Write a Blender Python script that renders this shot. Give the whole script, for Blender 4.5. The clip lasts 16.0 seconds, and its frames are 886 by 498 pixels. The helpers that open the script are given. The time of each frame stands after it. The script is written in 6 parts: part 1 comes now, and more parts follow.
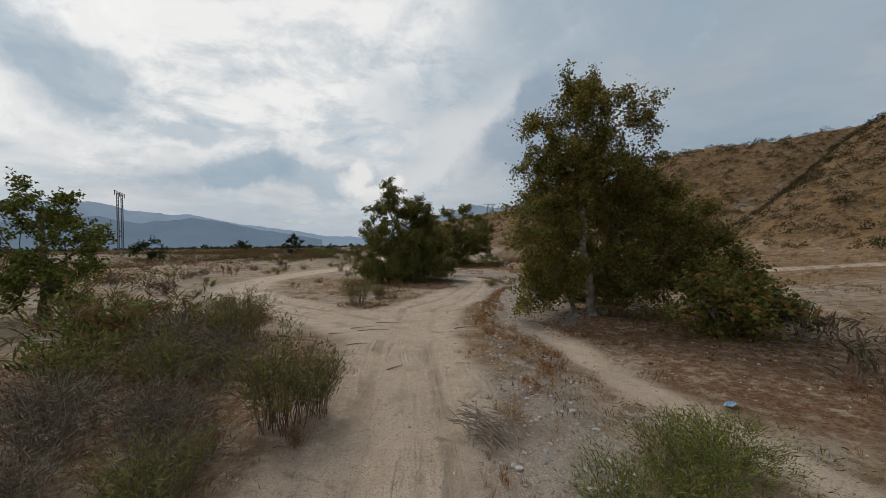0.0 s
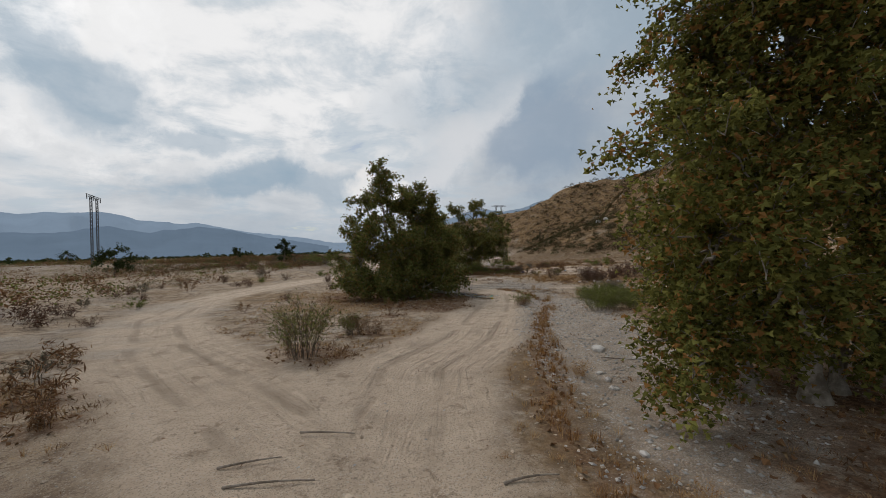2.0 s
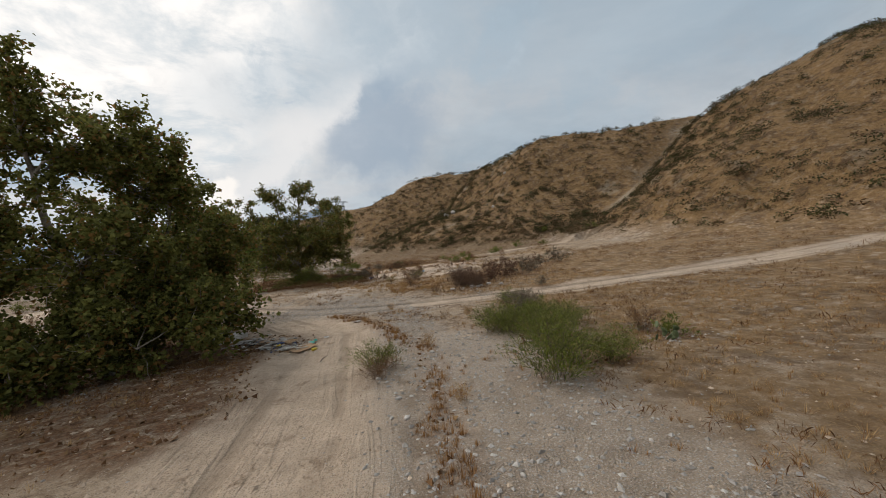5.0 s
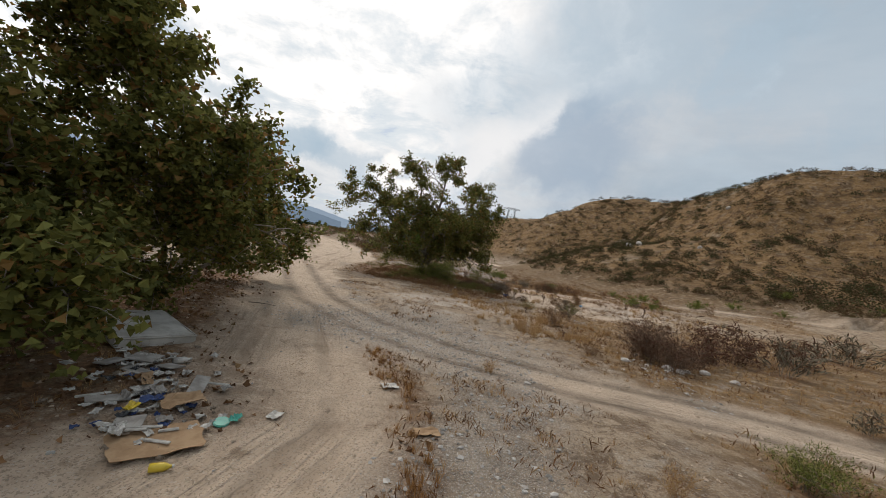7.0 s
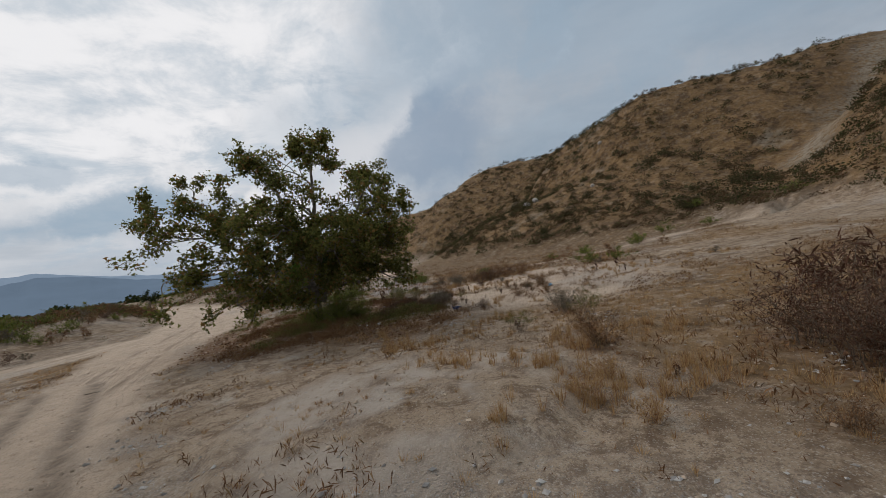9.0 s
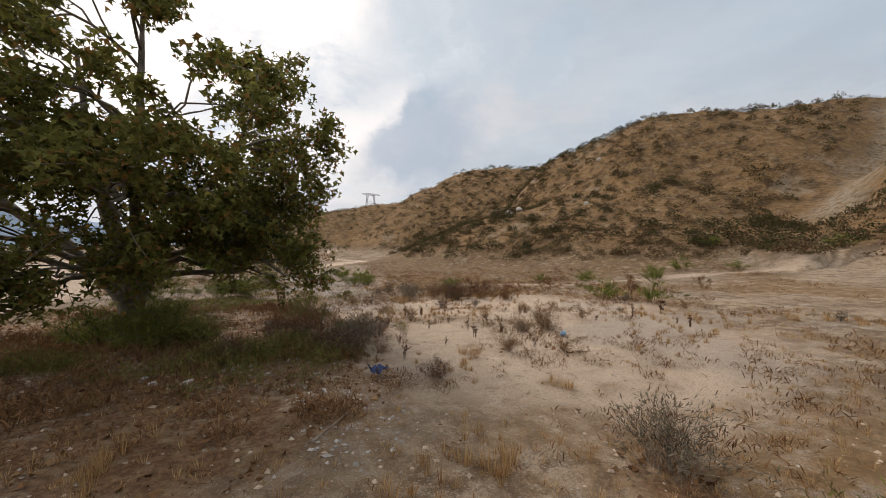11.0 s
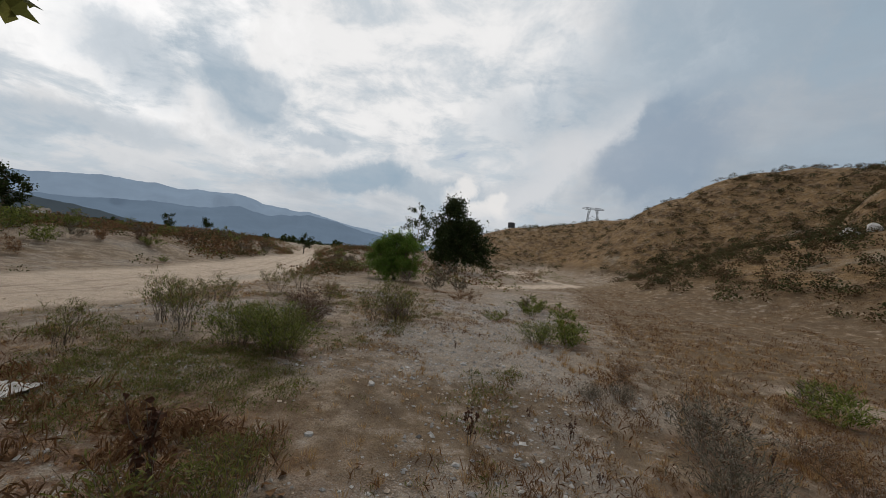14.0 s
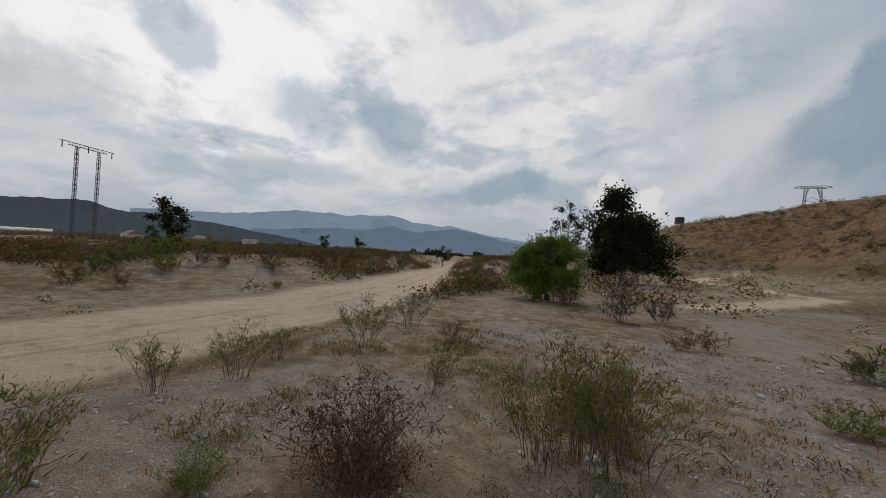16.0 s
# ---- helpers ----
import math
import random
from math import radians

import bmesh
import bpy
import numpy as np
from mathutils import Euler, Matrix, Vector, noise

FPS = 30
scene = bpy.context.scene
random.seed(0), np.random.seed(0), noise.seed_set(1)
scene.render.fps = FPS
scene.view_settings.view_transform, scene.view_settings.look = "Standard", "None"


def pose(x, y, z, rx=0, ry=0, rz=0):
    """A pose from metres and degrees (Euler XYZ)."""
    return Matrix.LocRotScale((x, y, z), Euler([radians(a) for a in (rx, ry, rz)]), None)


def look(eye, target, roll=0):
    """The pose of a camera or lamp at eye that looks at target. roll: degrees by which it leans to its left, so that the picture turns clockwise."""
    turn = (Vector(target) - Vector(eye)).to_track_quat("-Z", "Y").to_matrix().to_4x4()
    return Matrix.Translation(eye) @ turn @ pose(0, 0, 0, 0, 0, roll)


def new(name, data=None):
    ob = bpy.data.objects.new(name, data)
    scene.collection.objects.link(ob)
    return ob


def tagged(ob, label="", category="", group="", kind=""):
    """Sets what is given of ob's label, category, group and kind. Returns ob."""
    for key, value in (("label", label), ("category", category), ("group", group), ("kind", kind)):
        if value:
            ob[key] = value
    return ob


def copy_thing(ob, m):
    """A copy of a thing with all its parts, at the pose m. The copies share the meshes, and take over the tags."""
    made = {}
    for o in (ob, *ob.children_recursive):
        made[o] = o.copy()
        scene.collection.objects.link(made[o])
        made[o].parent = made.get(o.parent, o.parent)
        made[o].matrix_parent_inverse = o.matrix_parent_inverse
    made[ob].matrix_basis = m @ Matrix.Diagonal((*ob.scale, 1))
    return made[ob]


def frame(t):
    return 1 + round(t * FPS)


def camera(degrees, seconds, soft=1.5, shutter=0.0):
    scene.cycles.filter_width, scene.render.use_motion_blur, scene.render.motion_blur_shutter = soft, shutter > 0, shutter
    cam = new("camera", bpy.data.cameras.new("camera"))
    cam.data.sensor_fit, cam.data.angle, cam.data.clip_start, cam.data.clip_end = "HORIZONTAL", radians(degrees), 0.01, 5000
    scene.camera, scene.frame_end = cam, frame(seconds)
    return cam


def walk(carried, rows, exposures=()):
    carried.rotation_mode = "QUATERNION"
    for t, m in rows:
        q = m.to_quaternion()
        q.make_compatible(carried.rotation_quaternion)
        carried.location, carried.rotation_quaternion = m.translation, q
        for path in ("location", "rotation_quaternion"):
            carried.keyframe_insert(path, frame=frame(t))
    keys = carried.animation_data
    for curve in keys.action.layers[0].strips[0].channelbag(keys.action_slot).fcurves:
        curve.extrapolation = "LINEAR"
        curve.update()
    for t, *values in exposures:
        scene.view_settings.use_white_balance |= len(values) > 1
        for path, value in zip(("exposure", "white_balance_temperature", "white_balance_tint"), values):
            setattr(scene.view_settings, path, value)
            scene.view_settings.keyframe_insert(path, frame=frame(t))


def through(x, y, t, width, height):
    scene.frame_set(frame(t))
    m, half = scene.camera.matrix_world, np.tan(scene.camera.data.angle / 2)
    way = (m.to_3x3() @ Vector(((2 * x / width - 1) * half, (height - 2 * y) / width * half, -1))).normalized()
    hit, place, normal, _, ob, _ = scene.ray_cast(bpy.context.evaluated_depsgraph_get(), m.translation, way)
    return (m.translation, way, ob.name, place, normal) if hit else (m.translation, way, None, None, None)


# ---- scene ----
cam = camera(99.1, 16.0, soft=0.85)
METRES, EYE, TILT, LEAN, TURN = 70.0, 3.2, 0.0, 0.0, 0.0
ROWS = [
    (0.0, 0.0, 0.0, 0.0, -0.01, -0.65, 0.82),
    (0.5, -0.0002, 0.0313, -0.0009, 0.39, -0.59, 0.88),
    (1.0, -0.001, 0.0629, -0.0016, 0.98, -0.42, 0.87),
    (1.5, -0.0015, 0.0941, -0.002, 2.42, -0.29, 0.72),
    (2.0, -0.0029, 0.1243, -0.0024, 0.96, 0.09, 1.67),
    (2.5, -0.0042, 0.1526, -0.0028, -6.47, -0.08, 6.6),
    (3.0, -0.0032, 0.1789, -0.0031, -13.44, -0.55, 9.36),
    (3.5, 0.0011, 0.2053, -0.0034, -18.09, -0.88, 9.21),
    (6.0, 0.0521, 0.3507, -0.0065, -21.67, -1.74, 2.6),
    (6.5, 0.0642, 0.3814, -0.008, -11.36, -1.45, -4.28),
    (7.0, 0.0718, 0.413, -0.0094, 2.59, -0.42, -9.67),
    (7.5, 0.0716, 0.4454, -0.0097, 4.83, 0.59, -5.3),
    (8.0, 0.0677, 0.4779, -0.0091, 0.29, 0.39, 3.33),
    (8.5, 0.0648, 0.5107, -0.0092, -7.3, 0.08, 8.83),
    (9.0, 0.0666, 0.5438, -0.0094, -12.86, 0.4, 8.99),
    (11.5, 0.1189, 0.6964, -0.0123, -15.46, 0.24, -3.32),
    (12.0, 0.1288, 0.7278, -0.0123, -9.9, 0.31, -5.13),
    (12.5, 0.1352, 0.7609, -0.0125, -4.81, 0.23, -5.2),
    (13.0, 0.138, 0.7929, -0.0128, 3.24, 0.58, -7.16),
    (13.5, 0.1371, 0.8249, -0.0125, 10.62, 1.17, -8.16),
    (14.0, 0.1312, 0.8558, -0.0118, 14.47, 1.22, -6.11),
    (14.5, 0.1226, 0.8851, -0.0112, 21.62, 0.71, -7.32),
    (15.0, 0.1108, 0.9125, -0.0108, 30.48, 0.83, -9.26),
    (15.5, 0.0956, 0.9379, -0.0103, 33.77, 0.72, -6.57),
    (16.0, 0.0784, 0.9618, -0.0099, 35.59, 0.84, -3.09),
]
EXPOSURES = [(0.0, -0.3, 6500, 10), (2.5, -0.3, 6450, 11), (3.5, -0.28, 6500, 11), (6.0, 0.14, 6900, 12), (7.0, 0.12, 6750, 12), (8.0, -0.16, 6450, 12), (9.0, -0.3, 6400, 12), (11.5, 0.40, 7200, 17), (12.5, 0.34, 7050, 16), (13.3, 0.04, 6900, 10), (14.0, -0.30, 6500, 11), (15.0, -0.56, 6450, 11), (16.0, -0.47, 6450, 11)]
walk(cam, [(t, pose(0, 0, EYE, TILT, LEAN, TURN) @ pose(METRES * x, METRES * y, METRES * z, 90 + pitch, roll, yaw)) for t, x, y, z, yaw, pitch, roll in ROWS], EXPOSURES)


# ---- node helpers ----
class Graph:
    """Short calls for building one node tree."""

    def __init__(self, tree):
        self.tree = tree
        tree.nodes.clear()

    def put(self, kind, **ins):
        node = self.tree.nodes.new(kind)
        for key, value in ins.items():
            self.set(node.inputs[key.replace("_", " ")], value)
        return node

    def set(self, socket, value):
        if isinstance(value, bpy.types.NodeSocket):
            self.tree.links.new(value, socket)
        elif value is not None:
            if socket.type == "RGBA" and len(value) == 3:
                value = (*value, 1)
            socket.default_value = value

    def math(self, op, a, b=None, c=None, clamp=False):
        node = self.tree.nodes.new("ShaderNodeMath")
        node.operation, node.use_clamp = op, clamp
        for i, v in enumerate((a, b, c)):
            self.set(node.inputs[i], v)
        return node.outputs[0]

    def vmath(self, op, a, b=None, scale=None):
        node = self.tree.nodes.new("ShaderNodeVectorMath")
        node.operation = op
        self.set(node.inputs[0], a)
        self.set(node.inputs[1], b)
        if scale is not None:
            self.set(node.inputs[3], scale)
        return node.outputs[1] if op in ("LENGTH", "DOT_PRODUCT", "DISTANCE") else node.outputs[0]

    def noise(self, vec, scale, detail=4.0, rough=0.55, distort=0.0, colour=False):
        node = self.put("ShaderNodeTexNoise", Scale=scale, Detail=detail, Roughness=rough, Distortion=distort)
        if vec is not None:
            self.set(node.inputs["Vector"], vec)
        return node.outputs[1] if colour else node.outputs[0]

    def voronoi(self, vec, scale, feature="F1", out="Distance"):
        node = self.put("ShaderNodeTexVoronoi", Scale=scale)
        node.feature = feature
        if vec is not None:
            self.set(node.inputs["Vector"], vec)
        return node.outputs[out]

    def span(self, value, lo, hi, a=0.0, b=1.0):
        node = self.tree.nodes.new("ShaderNodeMapRange")
        node.interpolation_type = "SMOOTHSTEP"
        for i, v in enumerate((value, lo, hi, a, b)):
            self.set(node.inputs[i], v)
        return node.outputs[0]

    def mix(self, fac, a, b, how="MIX"):
        node = self.tree.nodes.new("ShaderNodeMix")
        node.data_type, node.blend_type = "RGBA", how
        self.set(node.inputs[0], fac)
        self.set(node.inputs[6], a)
        self.set(node.inputs[7], b)
        return node.outputs[2]

    def attr(self, name):
        node = self.tree.nodes.new("ShaderNodeAttribute")
        node.attribute_name = name
        return node.outputs["Fac"]

    def place(self):
        return self.tree.nodes.new("ShaderNodeTexCoord").outputs["Object"]

    def world_place(self):
        return self.tree.nodes.new("ShaderNodeNewGeometry").outputs["Position"]

    def island(self):
        return self.tree.nodes.new("ShaderNodeNewGeometry").outputs["Random Per Island"]

    def single(self):
        return self.tree.nodes.new("ShaderNodeObjectInfo").outputs["Random"]

    def bump(self, height, strength, distance):
        return self.put("ShaderNodeBump", Height=height, Strength=strength, Distance=distance).outputs[0]


def material(name):
    m = bpy.data.materials.new(name)
    m.use_nodes = True
    return m, Graph(m.node_tree)


def surface(g, colour, rough=0.85, normal=None, spec=0.3, metal=0.0, through=0.0):
    b = g.put("ShaderNodeBsdfPrincipled", Base_Color=colour, Roughness=rough, Metallic=metal)
    g.set(b.inputs["Specular IOR Level"], spec)
    g.set(b.inputs["Normal"], normal)
    shader = b.outputs[0]
    if through:
        t = g.put("ShaderNodeBsdfTranslucent", Color=colour)
        shader = g.put("ShaderNodeMixShader", Fac=through).outputs[0]
        node = shader.node
        g.set(node.inputs[1], b.outputs[0])
        g.set(node.inputs[2], t.outputs[0])
    out = g.put("ShaderNodeOutputMaterial")
    g.set(out.inputs[0], shader)


# ---- sky and sun ----
SUN_AZ, SUN_EL = -32.0, 48.0     # degrees right of straight ahead, and above the horizon
world = bpy.data.worlds.new("sky")
scene.world = world
world.use_nodes = True
g = Graph(world.node_tree)
way = g.tree.nodes.new("ShaderNodeTexCoord").outputs["Generated"]
cut = g.put("ShaderNodeSeparateXYZ", Vector=way)
rise = g.math("MAXIMUM", cut.outputs[2], 0.0)
# clouds lie on a flat layer: they crowd together towards the horizon
low = g.math("ADD", rise, 0.16)
flat = g.put("ShaderNodeCombineXYZ", X=g.math("DIVIDE", cut.outputs[0], low), Y=g.math("DIVIDE", cut.outputs[1], low), Z=rise).outputs[0]
turb = g.noise(way, 3.2, 7, 0.6, colour=True)
turb = g.vmath("SUBTRACT", turb, (0.5, 0.5, 0.5))
bent = g.vmath("ADD", way, g.vmath("SCALE", turb, scale=0.22))
bc = g.put("ShaderNodeSeparateXYZ", Vector=bent)
az = g.math("MULTIPLY", g.math("ARCTAN2", bc.outputs[0], bc.outputs[1]), 57.2958)
el = g.math("MULTIPLY", g.math("ARCSINE", bc.outputs[2]), 57.2958)


ragged = g.math("SUBTRACT", g.noise(bent, 7.0, 9, 0.62), 0.5)


def cloud(a, e, wa, we, rag=1.6, tilt=0.0):
    """How much a ragged cloud centred at azimuth a and elevation e covers, 0 to 1."""
    da, de = g.math("SUBTRACT", az, a), g.math("SUBTRACT", el, e)
    c, s = math.cos(radians(tilt)), math.sin(radians(tilt))
    u = g.math("ADD", g.math("MULTIPLY", da, c / wa), g.math("MULTIPLY", de, s / wa))
    v = g.math("ADD", g.math("MULTIPLY", da, -s / we), g.math("MULTIPLY", de, c / we))
    r = g.math("ADD", g.math("MULTIPLY", u, u), g.math("MULTIPLY", v, v))
    d = g.math("EXPONENT", g.math("MULTIPLY", r, -0.7))
    return g.span(g.math("ADD", d, g.math("MULTIPLY", ragged, rag)), 0.28, 0.78)


# the sharper small clouds bend less
near_way = g.vmath("ADD", way, g.vmath("SCALE", g.vmath("SUBTRACT", g.noise(way, 11.0, 6, 0.6, colour=True), (0.5, 0.5, 0.5)), scale=0.07))
nc = g.put("ShaderNodeSeparateXYZ", Vector=near_way)
az2 = g.math("MULTIPLY", g.math("ARCTAN2", nc.outputs[0], nc.outputs[1]), 57.2958)
el2 = g.math("MULTIPLY", g.math("ARCSINE", nc.outputs[2]), 57.2958)


def puff(a, e, wa, we):
    u = g.math("DIVIDE", g.math("SUBTRACT", az2, a), wa)
    v = g.math("DIVIDE", g.math("SUBTRACT", el2, e), we)
    r = g.math("ADD", g.math("MULTIPLY", u, u), g.math("MULTIPLY", v, v))
    return g.span(g.math("ADD", r, g.math("MULTIPLY", ragged, 3.2)), 1.5, 0.2)


mid = g.noise(flat, 0.55, 8, 0.6, 0.4)
fine = g.noise(flat, 2.2, 9, 0.62, 0.3)
# even grey-blue veil, whiter towards the sun's side
veil = g.mix(g.span(mid, 0.34, 0.66), (0.36, 0.445, 0.53), (0.53, 0.59, 0.65))
side = g.span(az, 34.0, -22.0)
veil = g.mix(g.math("MULTIPLY", side, g.span(mid, 0.25, 0.6, 0.35, 0.85)), veil, (0.98, 0.995, 1.0))
glow = cloud(-34, 31, 48, 19, 1.0)
col = g.mix(g.math("MULTIPLY", glow, g.span(fine, 0.32, 0.58, 0.12, 1.0)), veil, (1.14, 1.14, 1.13))
col = g.mix(g.math("MULTIPLY", cloud(-68, 28, 26, 15, 1.2), g.span(fine, 0.34, 0.56, 0.1, 1.0)), col, (1.32, 1.32, 1.31))
wisp = g.math("MULTIPLY", g.span(fine, 0.54, 0.36), g.span(side, 0.15, 0.8, 0.15, 0.52))
col = g.mix(wisp, col, (0.57, 0.70, 0.80))
for a, e, wa, we, amount, tilt in ((-44, 20.0, 8.0, 4.8, 0.68, -10), (-27, 10.0, 9.5, 2.8, 0.75, 8), (-33, 15.2, 4.0, 1.8, 0.55, 0), (-57, 19.5, 6.5, 3.6, 0.55, -20), (-72, 24.0, 4.0, 3.4, 0.5, -20),
                                   (-62, 9.5, 12.0, 2.2, 0.4, 5), (3, 21.0, 12.0, 4.0, 0.22, 10), (52, 26.0, 24.0, 8.0, 0.40, 0), (38, 14.0, 14.0, 5.0, 0.30, 0), (-16, 9.5, 10.0, 2.6, 0.55, 0), (-3, 12.0, 6.0, 3.5, 0.30, 30), (-6, 20.0, 7.0, 5.0, 0.22, 0),
                                   (20, 31.0, 17.0, 10.0, 0.45, 15), (12, 27.0, 15.0, 8.0, 0.25, 10)):
    col = g.mix(g.math("MULTIPLY", cloud(a, e, wa, we, 1.25, tilt), amount), col, (0.37, 0.505, 0.625))
# towering cloud: a lit edge, and the dark body behind it
slope = g.math("SUBTRACT", g.math("SUBTRACT", el2, 8.0), g.math("MULTIPLY", g.math("ADD", az2, 3.0), 1.0))
slope = g.math("ADD", slope, g.math("MULTIPLY", ragged, 11.0))
rim = g.math("MULTIPLY", g.math("MULTIPLY", g.span(slope, -2.5, 0.3), g.span(slope, 10.0, 1.0)), g.math("MULTIPLY", g.span(el, 27.0, 15.0), g.span(el, 5.0, 9.0)))
col = g.mix(g.math("MULTIPLY", rim, 0.9), col, (0.86, 0.885, 0.91))
body = g.math("MULTIPLY", cloud(14.5, 16.5, 9.5, 7.5, 1.0, 25), g.span(slope, 1.5, -3.0))
body = g.math("MULTIPLY", body, g.span(g.math("ADD", az, g.math("MULTIPLY", ragged, 10.0)), 36.0, 17.0))
col = g.mix(g.math("MULTIPLY", body, 0.75), col, (0.34, 0.44, 0.56))
# haze low down
col = g.mix(g.span(el, 8.0, 1.0, 0.0, 0.75), col, (0.50, 0.58, 0.66))
for a, e, wa, we in ((-12.0, 10.4, 2.0, 1.9), (-13.6, 8.6, 2.6, 1.8), (-7.2, 9.0, 1.6, 1.7), (-9.6, 7.4, 4.0, 1.5)):
    col = g.mix(g.math("MULTIPLY", puff(a, e, wa, we), g.span(el2, 4.5, 8.5, 0.0, 0.95)), col, (1.05, 1.04, 1.02))
clear = g.put("ShaderNodeTexSky")
clear.sky_type, clear.sun_disc = "NISHITA", False
clear.sun_elevation, clear.sun_rotation = radians(SUN_EL), radians(SUN_AZ)
blue = g.mix(1.0, clear.outputs[0], (0.09, 0.09, 0.09), "MULTIPLY")
gap = g.math("MULTIPLY", g.span(fine, 0.36, 0.30), g.span(side, 0.2, 0.8))
col = g.mix(g.math("MULTIPLY", gap, 0.5), col, blue)
back = g.put("ShaderNodeBackground", Color=col, Strength=0.92)
g.set(g.put("ShaderNodeOutputWorld").inputs[0], back.outputs[0])

sun = new("sun", bpy.data.lights.new("sun", "SUN"))
sun.data.energy, sun.data.angle, sun.data.color = 1.6, radians(13), (1.0, 0.95, 0.87)
sun_way = Vector((math.sin(radians(SUN_AZ)) * math.cos(radians(SUN_EL)), math.cos(radians(SUN_AZ)) * math.cos(radians(SUN_EL)), math.sin(radians(SUN_EL))))
sun.matrix_world = look(sun_way * 200, (0, 0, 0))


# ---- mesh helpers ----
def build(name, verts, faces, mat, parent=None, smooth=False, attrs=None):
    """One mesh object from arrays; faces all have the same number of corners, or are a list of such arrays."""
    groups = faces if isinstance(faces, list) else [faces]
    groups = [np.asarray(f, dtype=np.int32) for f in groups if len(f)]
    me = bpy.data.meshes.new(name)
    verts = np.asarray(verts, dtype=np.float32)
    me.vertices.add(len(verts))
    me.vertices.foreach_set("co", verts.ravel())
    corners = np.concatenate([f.ravel() for f in groups])
    sizes = np.concatenate([np.full(len(f), f.shape[1], dtype=np.int32) for f in groups])
    starts = np.concatenate([[0], np.cumsum(sizes)[:-1]]).astype(np.int32)
    me.loops.add(len(corners))
    me.loops.foreach_set("vertex_index", corners)
    me.polygons.add(len(sizes))
    me.polygons.foreach_set("loop_start", starts)
    me.polygons.foreach_set("use_smooth", np.full(len(sizes), smooth))
    for key, values in (attrs or {}).items():
        me.attributes.new(key, "FLOAT", "POINT").data.foreach_set("value", np.asarray(values, dtype=np.float32))
    me.update(calc_edges=True)
    me.materials.append(mat)
    ob = new(name, me)
    ob.parent = parent
    return ob


class Soup:
    """Gathers pieces of geometry into one mesh."""

    def __init__(self):
        self.v, self.f, self.n = [], {}, 0

    def add(self, verts, *faces):
        for f in faces:
            f = np.asarray(f)
            self.f.setdefault(f.shape[1], []).append(f + self.n)
        self.v.append(np.asarray(verts, dtype=float))
        self.n += len(verts)

    def out(self, name, mat, parent=None, smooth=False):
        return build(name, np.concatenate(self.v), [np.concatenate(f) for f in self.f.values()], mat, parent, smooth)


def thing(name, at, label, category, group="", turn=0.0, scale=1.0):
    ob = new(name)
    ob.location, ob.rotation_euler, ob.scale = at, (0, 0, turn), (scale, scale, scale)
    ob.empty_display_size = 0.1
    return tagged(ob, label, category, group)


def tube(pts, radii, sides=6):
    """A round limb along pts."""
    pts, n = np.asarray(pts, float), len(pts)
    d = np.gradient(pts, axis=0)
    d /= np.linalg.norm(d, axis=1)[:, None] + 1e-9
    ref = np.where(np.abs(d[:, 2:3]) < 0.9, np.array([[0, 0, 1.0]]), np.array([[1.0, 0, 0]]))
    a = np.cross(d, ref)
    a /= np.linalg.norm(a, axis=1)[:, None] + 1e-9
    b = np.cross(d, a)
    ang = np.linspace(0, 2 * np.pi, sides, endpoint=False)
    ring = np.cos(ang)[None, :, None] * a[:, None] + np.sin(ang)[None, :, None] * b[:, None]
    v = (pts[:, None] + ring * np.asarray(radii)[:, None, None]).reshape(-1, 3)
    i = np.arange(n - 1)[:, None] * sides
    j = np.arange(sides)[None]
    k = (j + 1) % sides
    f = np.stack([i + j, i + k, i + sides + k, i + sides + j], -1).reshape(-1, 4)
    return v, f


def curve(a, b, bend, n=5, rng=None):
    """Points from a to b with a sideways or upward bend."""
    t = np.linspace(0, 1, n)[:, None]
    p = np.asarray(a)[None] * (1 - t) + np.asarray(b)[None] * t + np.asarray(bend)[None] * (4 * t * (1 - t))
    if rng is not None:
        p[1:-1] += rng.normal(0, 0.03 * np.linalg.norm(np.asarray(b) - np.asarray(a)), (n - 2, 3))
    return p


TRILOBE = np.array([(0.05, -0.5), (0.5, -0.14), (0.16, 0.56), (-0.2, 0.2), (-0.54, 0.06)])
DIAMOND = np.array([(0, -0.5), (0.36, 0.02), (0, 0.5), (-0.36, 0.02)])
LOBED = np.array([(0, -0.5), (0.55, -0.1), (0.2, 0.1), (0.06, 0.62), (-0.2, 0.12), (-0.55, 0.02), (-0.2, -0.2)])
OVAL = np.array([(0, -0.5), (0.24, -0.15), (0.20, 0.22), (0, 0.5), (-0.20, 0.22), (-0.24, -0.15)])
MAPLE = np.array([(0.08, -0.5), (0.52, 0.04), (0.16, 0.1), (0, 0.6), (-0.2, 0.14), (-0.5, -0.06)])
SPRIG = np.array([(0, -0.5), (0.075, -0.05), (0, 0.5), (-0.075, -0.05)])
NEEDLE = np.array([(-0.035, -0.5), (0.035, -0.5), (0.045, 0.1), (0, 0.5)])
BLADE = np.array([(-0.07, -0.5), (0.07, -0.5), (0.09, 0.1), (0, 0.5)])


